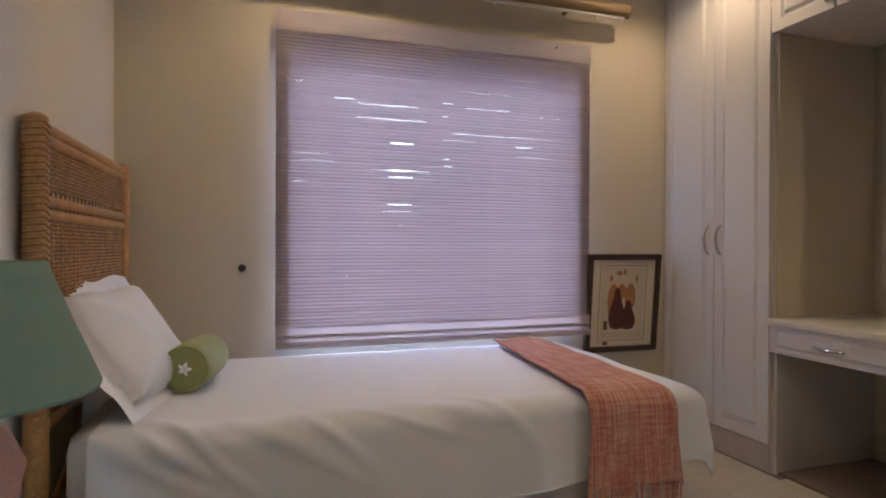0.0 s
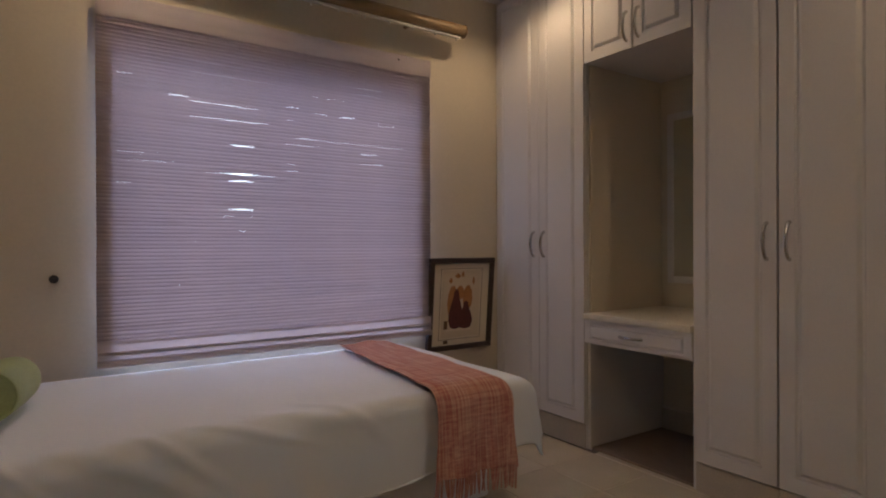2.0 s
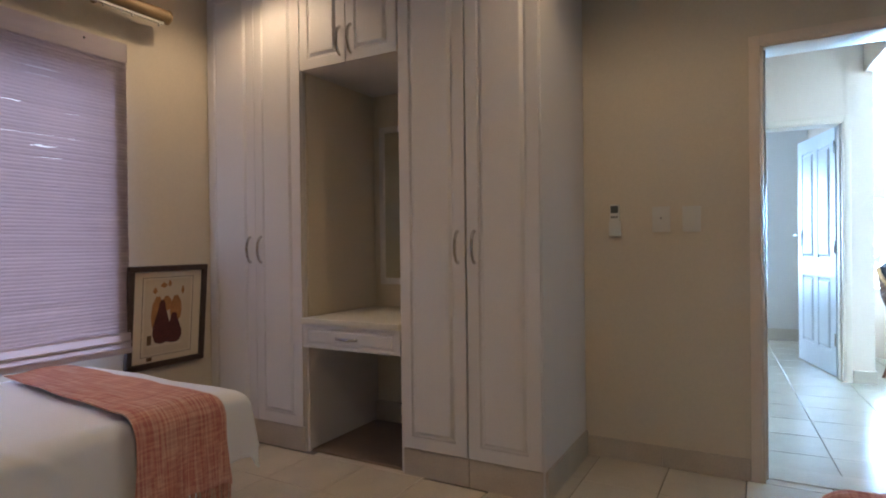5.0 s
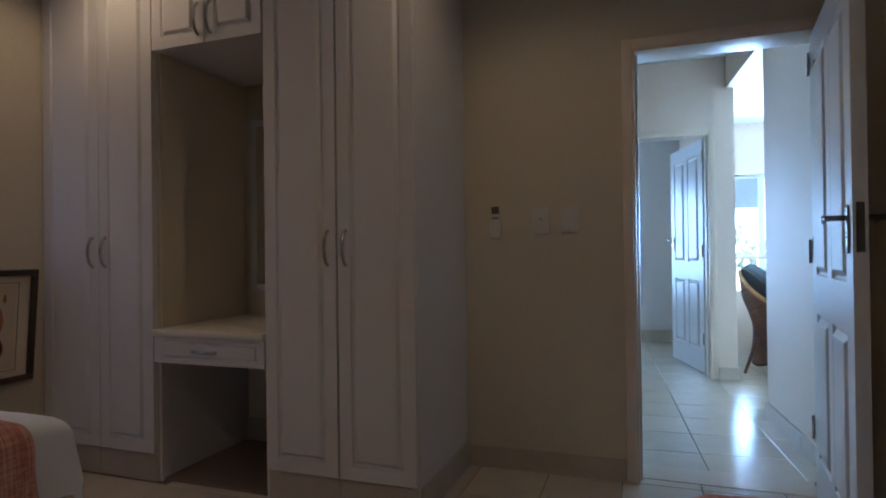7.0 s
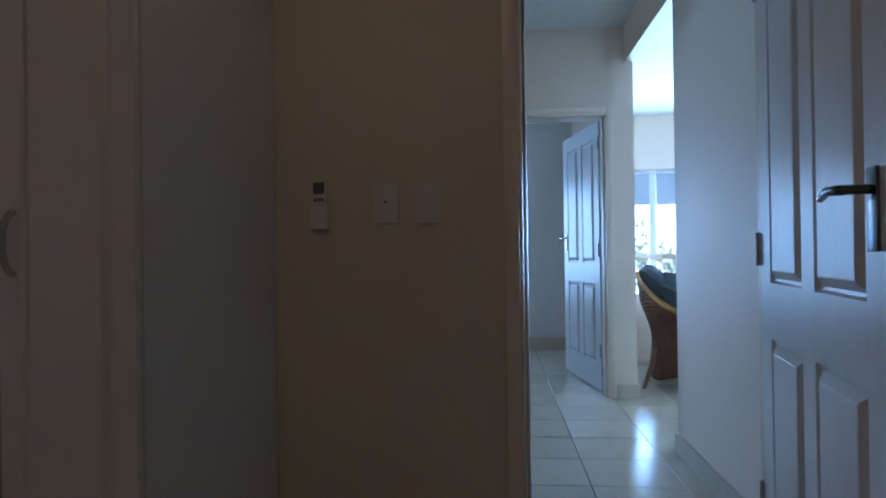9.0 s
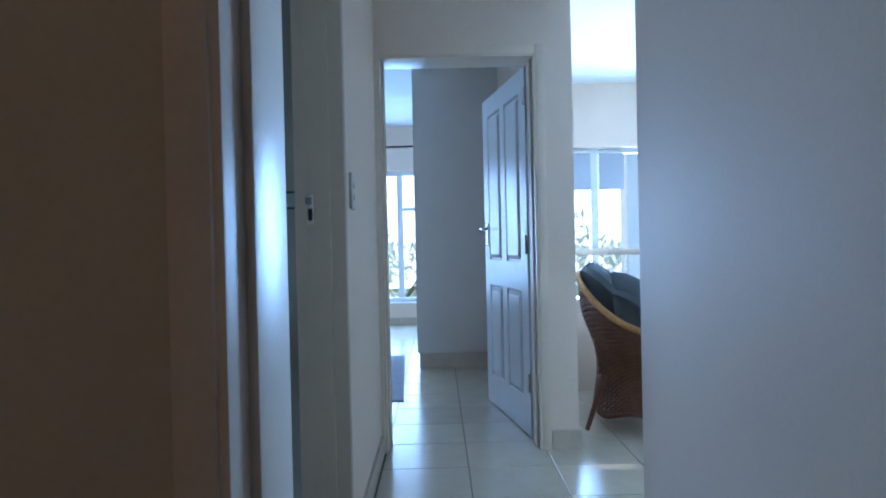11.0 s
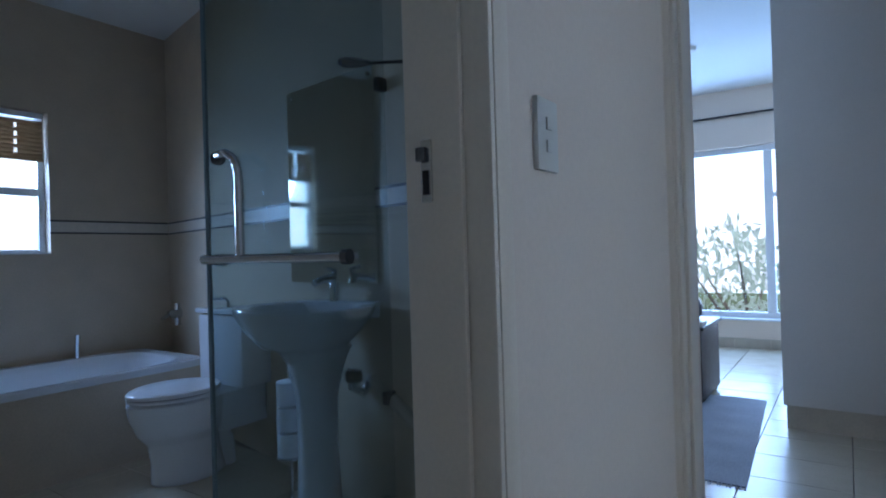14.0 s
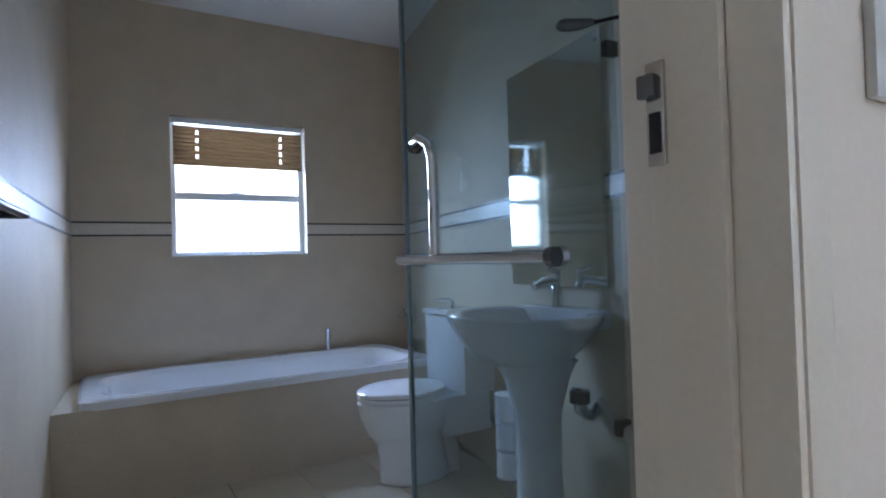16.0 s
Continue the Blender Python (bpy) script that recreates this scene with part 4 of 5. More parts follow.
def switch(y0, y1, z0, z1, label, rocker=True, block=HERE, x=3.34):
    root = thing("light_switch", (x, (y0 + y1) / 2, z0), label, "switch", block, group="switch plates")
    part("plate", B(x - 0.009, x, y0, y1, z0, z1, 0.003), M_PLASTIC, root)
    ym, zm = (y0 + y1) / 2, (z0 + z1) / 2
    if rocker:
        part("rocker", B(x - 0.013, x - 0.009, ym - 0.012, ym + 0.012, zm - 0.02, zm + 0.012, 0.002), M_PLASTIC, root)
        part("indicator", B(x - 0.0145, x - 0.0132, ym - 0.004, ym + 0.004, zm + 0.002, zm + 0.008), M_DARK, root)
    else:
        part("blank_cover", B(x - 0.012, x - 0.009, ym - 0.03, ym + 0.03, zm - 0.05, zm + 0.05, 0.002), M_PLASTIC, root)
    return root


switch(0.075, 0.158, 1.151, 1.275, "white plastic light switch on the cream wall")
switch(-0.061, 0.02, 1.149, 1.272, "white plastic blank switch plate on the cream wall", False)
rem = thing("remote_control", (3.33, 0.34, 1.135), "white air-conditioner remote in a wall holder", "remote")
part("holder", B(3.315, 3.34, 0.309, 0.366, 1.135, 1.21, 0.004), M_PLASTIC, rem)
part("handset", B(3.318, 3.334, 0.314, 0.361, 1.15, 1.295, 0.004), M_PLASTIC, rem)
part("display", B(3.316, 3.3185, 0.319, 0.356, 1.25, 1.287), M_SCREEN, rem, "grey display window")
for k in range(3):
    part("button", B(3.3165, 3.3185, 0.322 + k * 0.012, 0.33 + k * 0.012, 1.225, 1.235), M_DARK, rem)

for dx, dy in DOWNLIGHTS:
    d = thing("downlight", (dx, dy, 2.6), "round recessed ceiling downlight out of view, lit warm", "ceiling light", group="downlights")
    part("ring", T([(dx + 0.045 * math.cos(t), dy + 0.045 * math.sin(t), 2.597) for t in [i * math.pi / 12 for i in range(24)]], 0.006, 8, True), M_PLASTIC, d)
    part("bulb", T([(dx, dy, 2.5995), (dx, dy, 2.592)], 0.036, 20), M_EMIT, d)
# ---- bathroom ----
bw = thing("window_2", (4.945, 3.5, 1.12), "white aluminium bathroom window, bright with daylight", "window", PIVOT, kind="structure")
bm = bmesh.new()
for a in ((4.53, 4.565, 1.12, 1.98), (5.325, 5.36, 1.12, 1.98), (4.565, 5.325, 1.12, 1.15), (4.565, 5.325, 1.945, 1.98), (4.565, 5.325, 1.475, 1.52)):
    box(bm, a[0], a[1], 3.47, 3.51, a[2], a[3], 0.004)
part("window_frame", bm, M_ALU, bw)
for z0, z1 in ((1.15, 1.475), (1.52, 1.945)):
    p = part("pane", B(4.565, 5.325, 3.488, 3.492, z0, z1), M_CLEAR, bw, smooth=False)
    p.visible_shadow = False
part("sill", B(4.531, 5.359, 3.402, 3.469, 1.121, 1.127, 0.002), M_ALU, bw)
for x in (4.93, 5.0):
    part("catch", T([(x, 3.462, 1.13), (x, 3.455, 1.15), (x + 0.006, 3.448, 1.165)], 0.005, 8), M_STEEL, bw)
part("stay", B(4.88, 4.98, 3.458, 3.468, 1.516, 1.528, 0.002), M_ALU, bw)
cb = thing("cellular_blind", (4.945, 3.44, 1.70), "tan pleated blind pulled half up in the bathroom window", "blind", PIVOT)
part("headrail", B(4.545, 5.345, 3.425, 3.46, 1.94, 1.975, 0.003), M_ALU, cb)
for k in range(9):
    z = 1.715 + k * 0.025
    runs = ((4.55, 4.679), (4.695, 5.195), (5.211, 5.34)) if k % 2 else ((4.55, 5.34),)
    for a, b in runs:
        part("pleat", T([(a, 3.44, z), (b, 3.44, z)], 0.0135, 8), M_WOODSLAT, cb)
part("bottom_rail", B(4.547, 5.343, 3.425, 3.455, 1.683, 1.703, 0.003), M_WOODSLAT, cb)

tub = thing("bathtub", (4.95, 2.95, 0), "white built-in bathtub in a tiled surround", "bathtub", PIVOT)
bm = bmesh.new()
box(bm, 3.94, 5.87, 2.56, 2.6, 0, 0.445)
box(bm, 3.94, 4.13, 2.6, 3.395, 0.40, 0.445)
box(bm, 4.13, 5.9, 3.3, 3.395, 0.40, 0.445)
part("surround", bm, M_BATHTILE, tub, "beige tiled surround", smooth=False)


def tub_fn(u, v):
    t = 2 * math.pi * u
    se = lambda c: math.copysign(abs(c) ** 0.55, c)
    stages = ((1.0, 0.44), (1.0, 0.475), (0.985, 0.482), (0.90, 0.478), (0.86, 0.45), (0.80, 0.25), (0.70, 0.12), (0.4, 0.10), (0.02, 0.10))
    f = v * (len(stages) - 1)
    i = min(int(f), len(stages) - 2)
    k = f - i
    r, z = stages[i][0] * (1 - k) + stages[i + 1][0] * k, stages[i][1] * (1 - k) + stages[i + 1][1] * k
    p = 0.12 if r > 0.93 else 0.42
    se = lambda c: math.copysign(abs(c) ** p, c)
    return Vector((4.96 + 0.90 * r * se(math.cos(t)), 2.935 + 0.385 * (r * 1.0) * se(math.sin(t)), z))


bm = sheet(tub_fn, 72, 32)
bmesh.ops.remove_doubles(bm, verts=bm.verts[:], dist=0.0005)
part("tub", bm, M_CERAMIC, tub, "white tub with rolled rim")
part("hand_shower", T([(5.45, 3.30, 0.44), (5.45, 3.30, 0.52), (5.452, 3.295, 0.62)], [0.016, 0.011, 0.014], 10), M_STEEL, tub, "chrome hand shower standing on the rim")
mx = thing("bath_mixer", (6.05, 3.21, 0.69), "chrome bath mixer on the tiled wall", "tap", PIVOT)
P = along(EA, EB, 0.945, -0.004) + Vector((0, 0, -0.075))
part("body", T([P + Vector((0, 0, 0.77)), P + Vector((-0.05, 0, 0.77)), P + Vector((-0.085, 0, 0.77))], [0.035, 0.03, 0.022], 16), M_STEEL, mx)
part("lever", T([P + Vector((-0.08, 0, 0.77)), P + Vector((-0.12, -0.02, 0.75)), P + Vector((-0.15, -0.03, 0.745))], [0.012, 0.01, 0.008], 10), M_STEEL, mx)
part("diverter", T([P + Vector((-0.02, 0.0, 0.69)), P + Vector((-0.02, 0.0, 0.84))], 0.02, 12), M_STEEL, mx)

# toilet: bowl faces -x, tank on the east wall
TV = 2.12
tu = along(EA, EB, (TV - 0.03) / 3.37, -0.004).x
toi = thing("toilet", (tu - 0.35, TV, 0), "white ceramic close-coupled toilet with lid down", "toilet", PIVOT)


def bowl(u, v):
    t = 2 * math.pi * u
    stages = ((0.115, 0.175, 0.0), (0.12, 0.185, 0.012), (0.112, 0.172, 0.10), (0.115, 0.175, 0.19), (0.155, 0.215, 0.245), (0.178, 0.238, 0.33), (0.182, 0.24, 0.39), (0.17, 0.22, 0.398), (0.02, 0.03, 0.398))
    f = v * (len(stages) - 1)
    i = min(int(f), len(stages) - 2)
    k = f - i
    w, l, z = (stages[i][j] * (1 - k) + stages[i + 1][j] * k for j in range(3))
    x = -math.cos(t) * l
    taper = 1 - 0.18 * max(0, -x / l) ** 2
    return Vector((tu - 0.44 + x + 0.05 * (1 - z / 0.4), TV + math.sin(t) * w * taper, z))


bm = sheet(bowl, 48, 32)
bmesh.ops.remove_doubles(bm, verts=bm.verts[:], dist=0.0005)
part("bowl", bm, M_CERAMIC, toi)
part("rear_pan", B(tu - 0.30, tu - 0.02, TV - 0.15, TV + 0.15, 0.20, 0.40, 0.03), M_CERAMIC, toi)
part("trap", T([(tu - 0.25, TV, 0.2), (tu - 0.2, TV, 0.12), (tu - 0.19, TV, 0.0)], 0.055, 16), M_CERAMIC, toi)


def seat_shape(z0, z1, grow):
    bm = bmesh.new()
    lo, hi, md = [], [], []
    for k in range(40):
        t = 2 * math.pi * k / 40
        l, w = 0.235 + grow, 0.182 + grow
        x, y = -math.cos(t), math.sin(t)
        x = max(x, -1) if x < 0 else x * 0.86
        taper = 1 - 0.14 * max(0, -x) ** 2
        for ring, g, z in ((lo, 1.0, z0), (md, 1.0, z1 - 0.006), (hi, 0.965, z1)):
            ring.append(bm.verts.new((tu - 0.44 + x * l * g, TV + y * w * taper * g, z)))
    for A, C in ((lo, md), (md, hi)):
        for k in range(40):
            bm.faces.new((A[k], A[(k + 1) % 40], C[(k + 1) % 40], C[k]))
    bm.faces.new(lo[::-1])
    bm.faces.new(hi)
    return bm


part("seat", seat_shape(0.405, 0.42, 0.0), M_CERAMIC, toi)
# Solid dark filler: the shade below the lid, built in as a part.
part("seat_gap", seat_shape(0.4205, 0.4245, -0.008), M_DARK, toi, "dark shadow gap under the lid")
part("lid", seat_shape(0.4255, 0.446, 0.003), M_CERAMIC, toi)
tk = part("tank", B(tu - 0.21, tu - 0.012, TV - 0.19, TV + 0.19, 0.40, 0.77, 0.025), M_CERAMIC, toi)
part("tank_lid", B(tu - 0.222, tu - 0.006, TV - 0.2, TV + 0.2, 0.772, 0.80, 0.012), M_CERAMIC, toi)
part("flush_lever", T([(tu - 0.13, TV + 0.02, 0.80), (tu - 0.13, TV + 0.02, 0.835), (tu - 0.15, TV + 0.03, 0.85), (tu - 0.22, TV + 0.06, 0.848)], [0.013, 0.011, 0.011, 0.009], 10), M_STEEL, toi, "chrome flush lever on the cistern lid")
part("water_pipe", T([(tu - 0.05, TV - 0.17, 0.42), (tu - 0.05, TV - 0.17, 0.25), (tu - 0.01, TV - 0.17, 0.22)], 0.008, 8), M_STEEL, toi)
# basin
SV = 1.21
su = along(EA, EB, (SV - 0.03) / 3.37, -0.003).x
ba = thing("pedestal_basin", (su - 0.2, SV, 0), "white ceramic pedestal basin with chrome mixer", "basin", PIVOT)


def basin_fn(u, v):
    t = 2 * math.pi * u
    stages = ((0.10, 0.105, 0.62), (0.14, 0.15, 0.68), (0.21, 0.24, 0.76), (0.245, 0.30, 0.83), (0.25, 0.31, 0.855), (0.245, 0.305, 0.862), (0.20, 0.255, 0.858), (0.17, 0.22, 0.80), (0.11, 0.14, 0.745), (0.01, 0.01, 0.735))
    f = v * (len(stages) - 1)
    i = min(int(f), len(stages) - 2)
    k = f - i
    l, w, z = (stages[i][j] * (1 - k) + stages[i + 1][j] * k for j in range(3))
    x = math.cos(t) * l
    x = min(x, 0.235)
    cx = su - 0.248 if z > 0.7 else su - 0.2
    return Vector((cx + x, SV + math.sin(t) * w, z))


bm = sheet(basin_fn, 56, 40)
bmesh.ops.remove_doubles(bm, verts=bm.verts[:], dist=0.0005)
part("bowl", bm, M_CERAMIC, ba)
part("back_ledge", B(su - 0.10, su - 0.003, SV - 0.22, SV + 0.22, 0.80, 0.868, 0.012), M_CERAMIC, ba)
part("pedestal", lathe(bmesh.new(), (su - 0.19, SV, 0), [(0.105, 0), (0.11, 0.02), (0.088, 0.08), (0.08, 0.3), (0.085, 0.5), (0.115, 0.62), (0.14, 0.68), (0.13, 0.70)], 32, 1.0, 1.0), M_CERAMIC, ba)
part("tap", T([(su - 0.08, SV, 0.866), (su - 0.08, SV, 0.94), (su - 0.09, SV, 0.965), (su - 0.15, SV, 0.96), (su - 0.19, SV, 0.945)], [0.022, 0.02, 0.02, 0.015, 0.013], 14), M_STEEL, ba, "chrome mixer tap")
part("tap_lever", T([(su - 0.08, SV, 0.97), (su - 0.07, SV, 0.995), (su - 0.12, SV, 1.01)], [0.014, 0.011, 0.008], 10), M_STEEL, ba)
part("waste_trap", T([(su - 0.1, SV - 0.12, 0.60), (su - 0.1, SV - 0.12, 0.52), (su - 0.06, SV - 0.13, 0.49), (su - 0.03, SV - 0.14, 0.52), (su - 0.01, SV - 0.15, 0.54)], 0.024, 12), M_STEEL, ba, "chrome bottle trap")
part("trap_nut", T([(su - 0.1, SV - 0.12, 0.585), (su - 0.1, SV - 0.12, 0.545)], 0.036, 12), M_DARK, ba)
wp = thing("waste_pipe", (su - 0.01, SV - 0.4, 0.4), "pale plastic waste pipe along the tiled wall", "pipe", PIVOT)
part("pipe", T([(su - 0.02, SV - 0.15, 0.54), along(EA, EB, 0.22, -0.03) + Vector((0, 0, 0.43)), along(EA, EB, 0.12, -0.03) + Vector((0, 0, 0.36))], 0.024, 12), M_BASE, wp)
rl = thing("toilet_roll_holder", (su - 0.12, 1.44, 0.2), "chrome stand holding spare white toilet rolls", "roll holder", PIVOT)
part("base", lathe(bmesh.new(), (su - 0.15, 1.43, 0), [(0.075, 0), (0.075, 0.012), (0.02, 0.016)], 20), M_STEEL, rl)
part("stem", T([(su - 0.15, 1.43, 0.012), (su - 0.15, 1.43, 0.62)], 0.008, 8), M_STEEL, rl)
for z in (0.20, 0.31, 0.42):
    part("paper_roll", lathe(bmesh.new(), (su - 0.15, 1.43, z), [(0.02, 0), (0.055, 0.002), (0.055, 0.10), (0.02, 0.102)], 24), M_SHEET, rl, "white paper roll")
part("roll_support", lathe(bmesh.new(), (su - 0.15, 1.43, 0.188), [(0.02, 0), (0.06, 0.003), (0.06, 0.008), (0.02, 0.011)], 20), M_STEEL, rl)

mir = thing("wall_mirror", (5.66, 1.24, 0.94), "frameless mirror on the tiled wall above the basin", "mirror", PIVOT)
ta, tb = (0.985 - 0.03) / 3.37, (1.58 - 0.03) / 3.37
bm = bmesh.new()
q = [along(EA, EB, ta, -0.004), along(EA, EB, tb, -0.004), along(EA, EB, tb, -0.062), along(EA, EB, ta, -0.012)]
lo, hi = [bm.verts.new(v + Vector((0, 0, 0.94))) for v in q], [bm.verts.new(v + Vector((0, 0, 1.83))) for v in q]
bm.faces.new(lo)
bm.faces.new(hi)
for k in range(4):
    bm.faces.new((lo[k], lo[(k + 1) % 4], hi[(k + 1) % 4], hi[k]))
bmesh.ops.recalc_face_normals(bm, faces=bm.faces[:])
part("glass", bm, M_MIRROR, mir, smooth=False)
for t in (ta + 0.008, tb - 0.008):
    for z in (0.975, 1.795):
        c = along(EA, EB, t, -0.012 - 0.050 * (t - ta) / (tb - ta)) + Vector((0, 0, z))
        part("screw_cap", T([c, c + Vector((-0.006, 0, 0))], 0.008, 10), M_STEEL, mir)

# shower: hinged glass in a tiled corner
GV = 0.92
eu = along(EA, EB, (GV - 0.03) / 3.37, -0.002).x
sh = thing("shower_screen", (5.2, GV, 0), "frameless shower glass with chrome handle and towel bar", "shower screen", PIVOT)
GC, GD = Vector((4.822, 0.90, 0)), Vector((4.92, 0.045, 0))


def pane(a, b, z0, z1, thick=0.008):
    """An upright sheet of glass between two points of the plan."""
    n = Vector((a.y - b.y, b.x - a.x, 0)).normalized() * thick / 2
    bm = bmesh.new()
    lo, hi = ([bm.verts.new(v + Vector((0, 0, z))) for v in (a - n, b - n, b + n, a + n)] for z in (z0, z1))
    bm.faces.new(lo[::-1])
    bm.faces.new(hi)
    for k in range(4):
        bm.faces.new((lo[k], lo[(k + 1) % 4], hi[(k + 1) % 4], hi[k]))
    return bm


def on_door(k, off, z):
    """A point at share k along the door, off its outer face."""
    d = GD - GC
    return GC + d * k + Vector((d.y, -d.x, 0)).normalized() * off + Vector((0, 0, z))


for nm, a, b in (("fixed_glass", GC + Vector((0.012, 0.012, 0)), Vector((eu - 0.005, GV, 0))), ("door_glass", GC, GD)):
    p = part(nm, pane(a, b, 0.10, 2.25), M_SHOWER, sh, "clear greenish glass", smooth=False)
    p.visible_shadow = False
part("glass_edge", pane(GC + Vector((-0.001, 0.0015, 0)), GC + Vector((-0.002, 0.0115, 0)), 0.10, 2.25, 0.010), M_EDGE, sh, "dark polished glass edge")
part("towel_bar", T([on_door(0.04, 0.052, 1.056), on_door(0.60, 0.052, 1.053)], 0.0125, 14), M_STEEL, sh, "chrome towel bar")
for k in (0.07, 0.58):
    part("bar_mount", T([on_door(k, 0.052, 1.054), on_door(k, 0.004, 1.054)], [0.013, 0.019], 12), M_STEEL, sh)
part("bar_cap", T([on_door(0.595, 0.052, 1.053), on_door(0.615, 0.052, 1.053)], 0.018, 14), M_PEWTER, sh)
part("grip", T([on_door(0.06, 0.004, 1.335), on_door(0.085, 0.03, 1.338), on_door(0.15, 0.05, 1.335), on_door(0.19, 0.052, 1.315), on_door(0.205, 0.052, 1.28), on_door(0.205, 0.052, 1.18), on_door(0.205, 0.052, 1.056)], 0.012, 12), M_STEEL, sh, "chrome pull handle")
part("grip_cap", T([on_door(0.058, 0.003, 1.335), on_door(0.062, 0.016, 1.335)], 0.02, 14), M_PEWTER, sh)
for z in (0.47, 1.70):
    part("wall_clamp", B(eu - 0.05, eu, GV - 0.014, GV + 0.014, z, z + 0.05, 0.003), M_DARK, sh)
part("curb", B(4.84, eu, GV - 0.05, GV + 0.05, 0, 0.095, 0.004), M_BASE, sh, "tiled shower kerb")
part("curb", pane(GC + Vector((0, -0.055, 0)), GD, 0, 0.095, 0.09), M_BASE, sh, "tiled shower kerb", smooth=False)
rose = thing("hand_shower", (5.42, 0.84, 1.72), "dark metal hand shower on a thin wall arm", "shower head", PIVOT)
wpt = along(EA, EB, 0.16, -0.002)
part("arm", T([(wpt.x, wpt.y, 1.725), (wpt.x - 0.04, wpt.y + 0.08, 1.74), (5.43, 0.83, 1.75), (5.40, 0.87, 1.752)], 0.006, 10), M_DARK, rose)
part("head", T([(5.43, 0.83, 1.752), (5.40, 0.87, 1.752), (5.36, 0.885, 1.748), (5.34, 0.888, 1.742)], [0.01, 0.018, 0.02, 0.012], 14), M_PEWTER, rose)
sr = thing("shower_rose", (5.45, 0.45, 1.95), "dark round shower rose on a short wall arm", "shower head", PIVOT)
wpt = along(EA, EB, 0.125, -0.002)
part("arm", T([(wpt.x, wpt.y, 2.06), (wpt.x - 0.06, wpt.y, 2.06), (wpt.x - 0.09, wpt.y, 2.03), (wpt.x - 0.095, wpt.y, 2.0)], 0.011, 10), M_PEWTER, sr)
part("head", lathe(bmesh.new(), (wpt.x - 0.095, wpt.y, 1.955), [(0.045, 0), (0.05, 0.008), (0.042, 0.02), (0.018, 0.04), (0.014, 0.05)], 24), M_PEWTER, sr)
trl = thing("towel_rail", (3.9, 2.0, 1.27), "dark steel towel rail on the tiled wall", "towel rail", PIVOT)
pa, pb = along(WA, WB, 0.20, 0.07), along(WA, WB, 0.47, 0.07)
part("bar", T([pa + Vector((0, 0, 1.215)), pb + Vector((0, 0, 1.215))], 0.012, 12), M_DARK, trl)
for p in (pa, pb):
    part("post", T([p + Vector((0, 0, 1.215)), p + Vector((-0.068, 0, 1.215))], 0.012, 10), M_DARK, trl)
sp = thing("lock_strike", (4.59, -0.0, 1.15), "dark metal lock strike set in the door jamb", "lock strike", PIVOT)
part("plate", B(4.5935, 4.5978, -0.042, -0.022, 1.135, 1.232, 0.001), M_CHROME, sp)
part("latch_hole", B(4.592, 4.5937, -0.038, -0.026, 1.146, 1.184), M_DARK, sp)
part("latch_tongue", B(4.585, 4.5937, -0.036, -0.018, 1.198, 1.220, 0.002), M_PEWTER, sp)
bs = thing("light_switch", (4.815, -0.14, 1.19), "white double light switch plate on the hall wall", "switch", PIVOT, group="switch plates")
part("plate", B(4.77, 4.852, -0.141, -0.13, 1.193, 1.32, 0.003), M_PLASTIC, bs)
for z in (1.235, 1.275):
    part("rocker", B(4.80, 4.822, -0.145, -0.141, z - 0.01, z + 0.012, 0.002), M_PLASTIC, bs)

# ---- far bedroom ----
fw = thing("window_3", (10.5, 0.75, 0.3), "large white framed window full of daylight and foliage", "window", PIVOT, kind="structure")
bm = bmesh.new()
for a in ((-0.7, -0.64, 0.3, 2.05), (2.14, 2.2, 0.3, 2.05), (0.02, 0.10, 0.36, 1.99), (1.1, 1.16, 0.36, 1.99), (-0.64, 2.14, 0.3, 0.36), (-0.64, 2.14, 1.99, 2.05), (-0.64, 0.02, 1.52, 1.57)):
    box(bm, 10.46, 10.52, a[0], a[1], a[2], a[3], 0.004)
part("window_frame", bm, M_ALU, fw)
for a, b, z0, z1 in ((0.10, 1.1, 0.36, 1.99), (1.16, 2.14, 0.36, 1.99), (-0.64, 0.02, 0.36, 1.52), (-0.64, 0.02, 1.57, 1.99)):
    p = part("pane", B(10.488, 10.492, a, b, z0, z1), M_CLEAR, fw, smooth=False)
    p.visible_shadow = False
part("sill", B(10.36, 10.46, -0.72, 2.22, 0.28, 0.302, 0.004), M_ALU, fw)
cr = thing("curtain_rail", (10.36, 0.6, 2.38), "dark thin curtain rail above the window", "curtain rail", PIVOT)
part("rail", B(10.37, 10.40, -0.9, 2.9, 2.365, 2.38, 0.002), M_DARK, cr)
cl = thing("wardrobe", (7.95, -0.6, 0), "tall plain off-white wardrobe side on a tiled plinth", "wardrobe", PIVOT)
part("body", B(7.645, 8.9, -0.975, -0.245, 0.135, 2.635, 0.004), M_CAB, cl)
part("plinth", B(7.66, 8.88, -0.97, -0.26, 0, 0.134), M_BASE, cl, "sandy tile plinth")
rg = thing("rug", (7.4, 0.1, 0), "blue-grey flat-woven rug on the tiles", "rug", PIVOT)
part("cloth", sheet(lambda u, v: (6.645 + 1.6 * u, -0.18 + 0.08 * u + 0.85 * v, 0.006 + 0.003 * math.sin(40 * u) * math.sin(9 * v)), 60, 20, 0.006), M_RUG, rg)
bm = bmesh.new()
for k in range(46):
    v = k / 45
    tube(bm, [(6.65, -0.18 + 0.85 * v, 0.008), (6.61, -0.18 + 0.85 * v + 0.006 * math.sin(k * 3), 0.004)], 0.003, 4)
part("fringe", bm, M_RUG, rg)["kind"] = "stuff"
ch = thing("cane_chest", (8.0, 0.65, 0), "dark cane chest of drawers beside the rug", "chest", PIVOT)
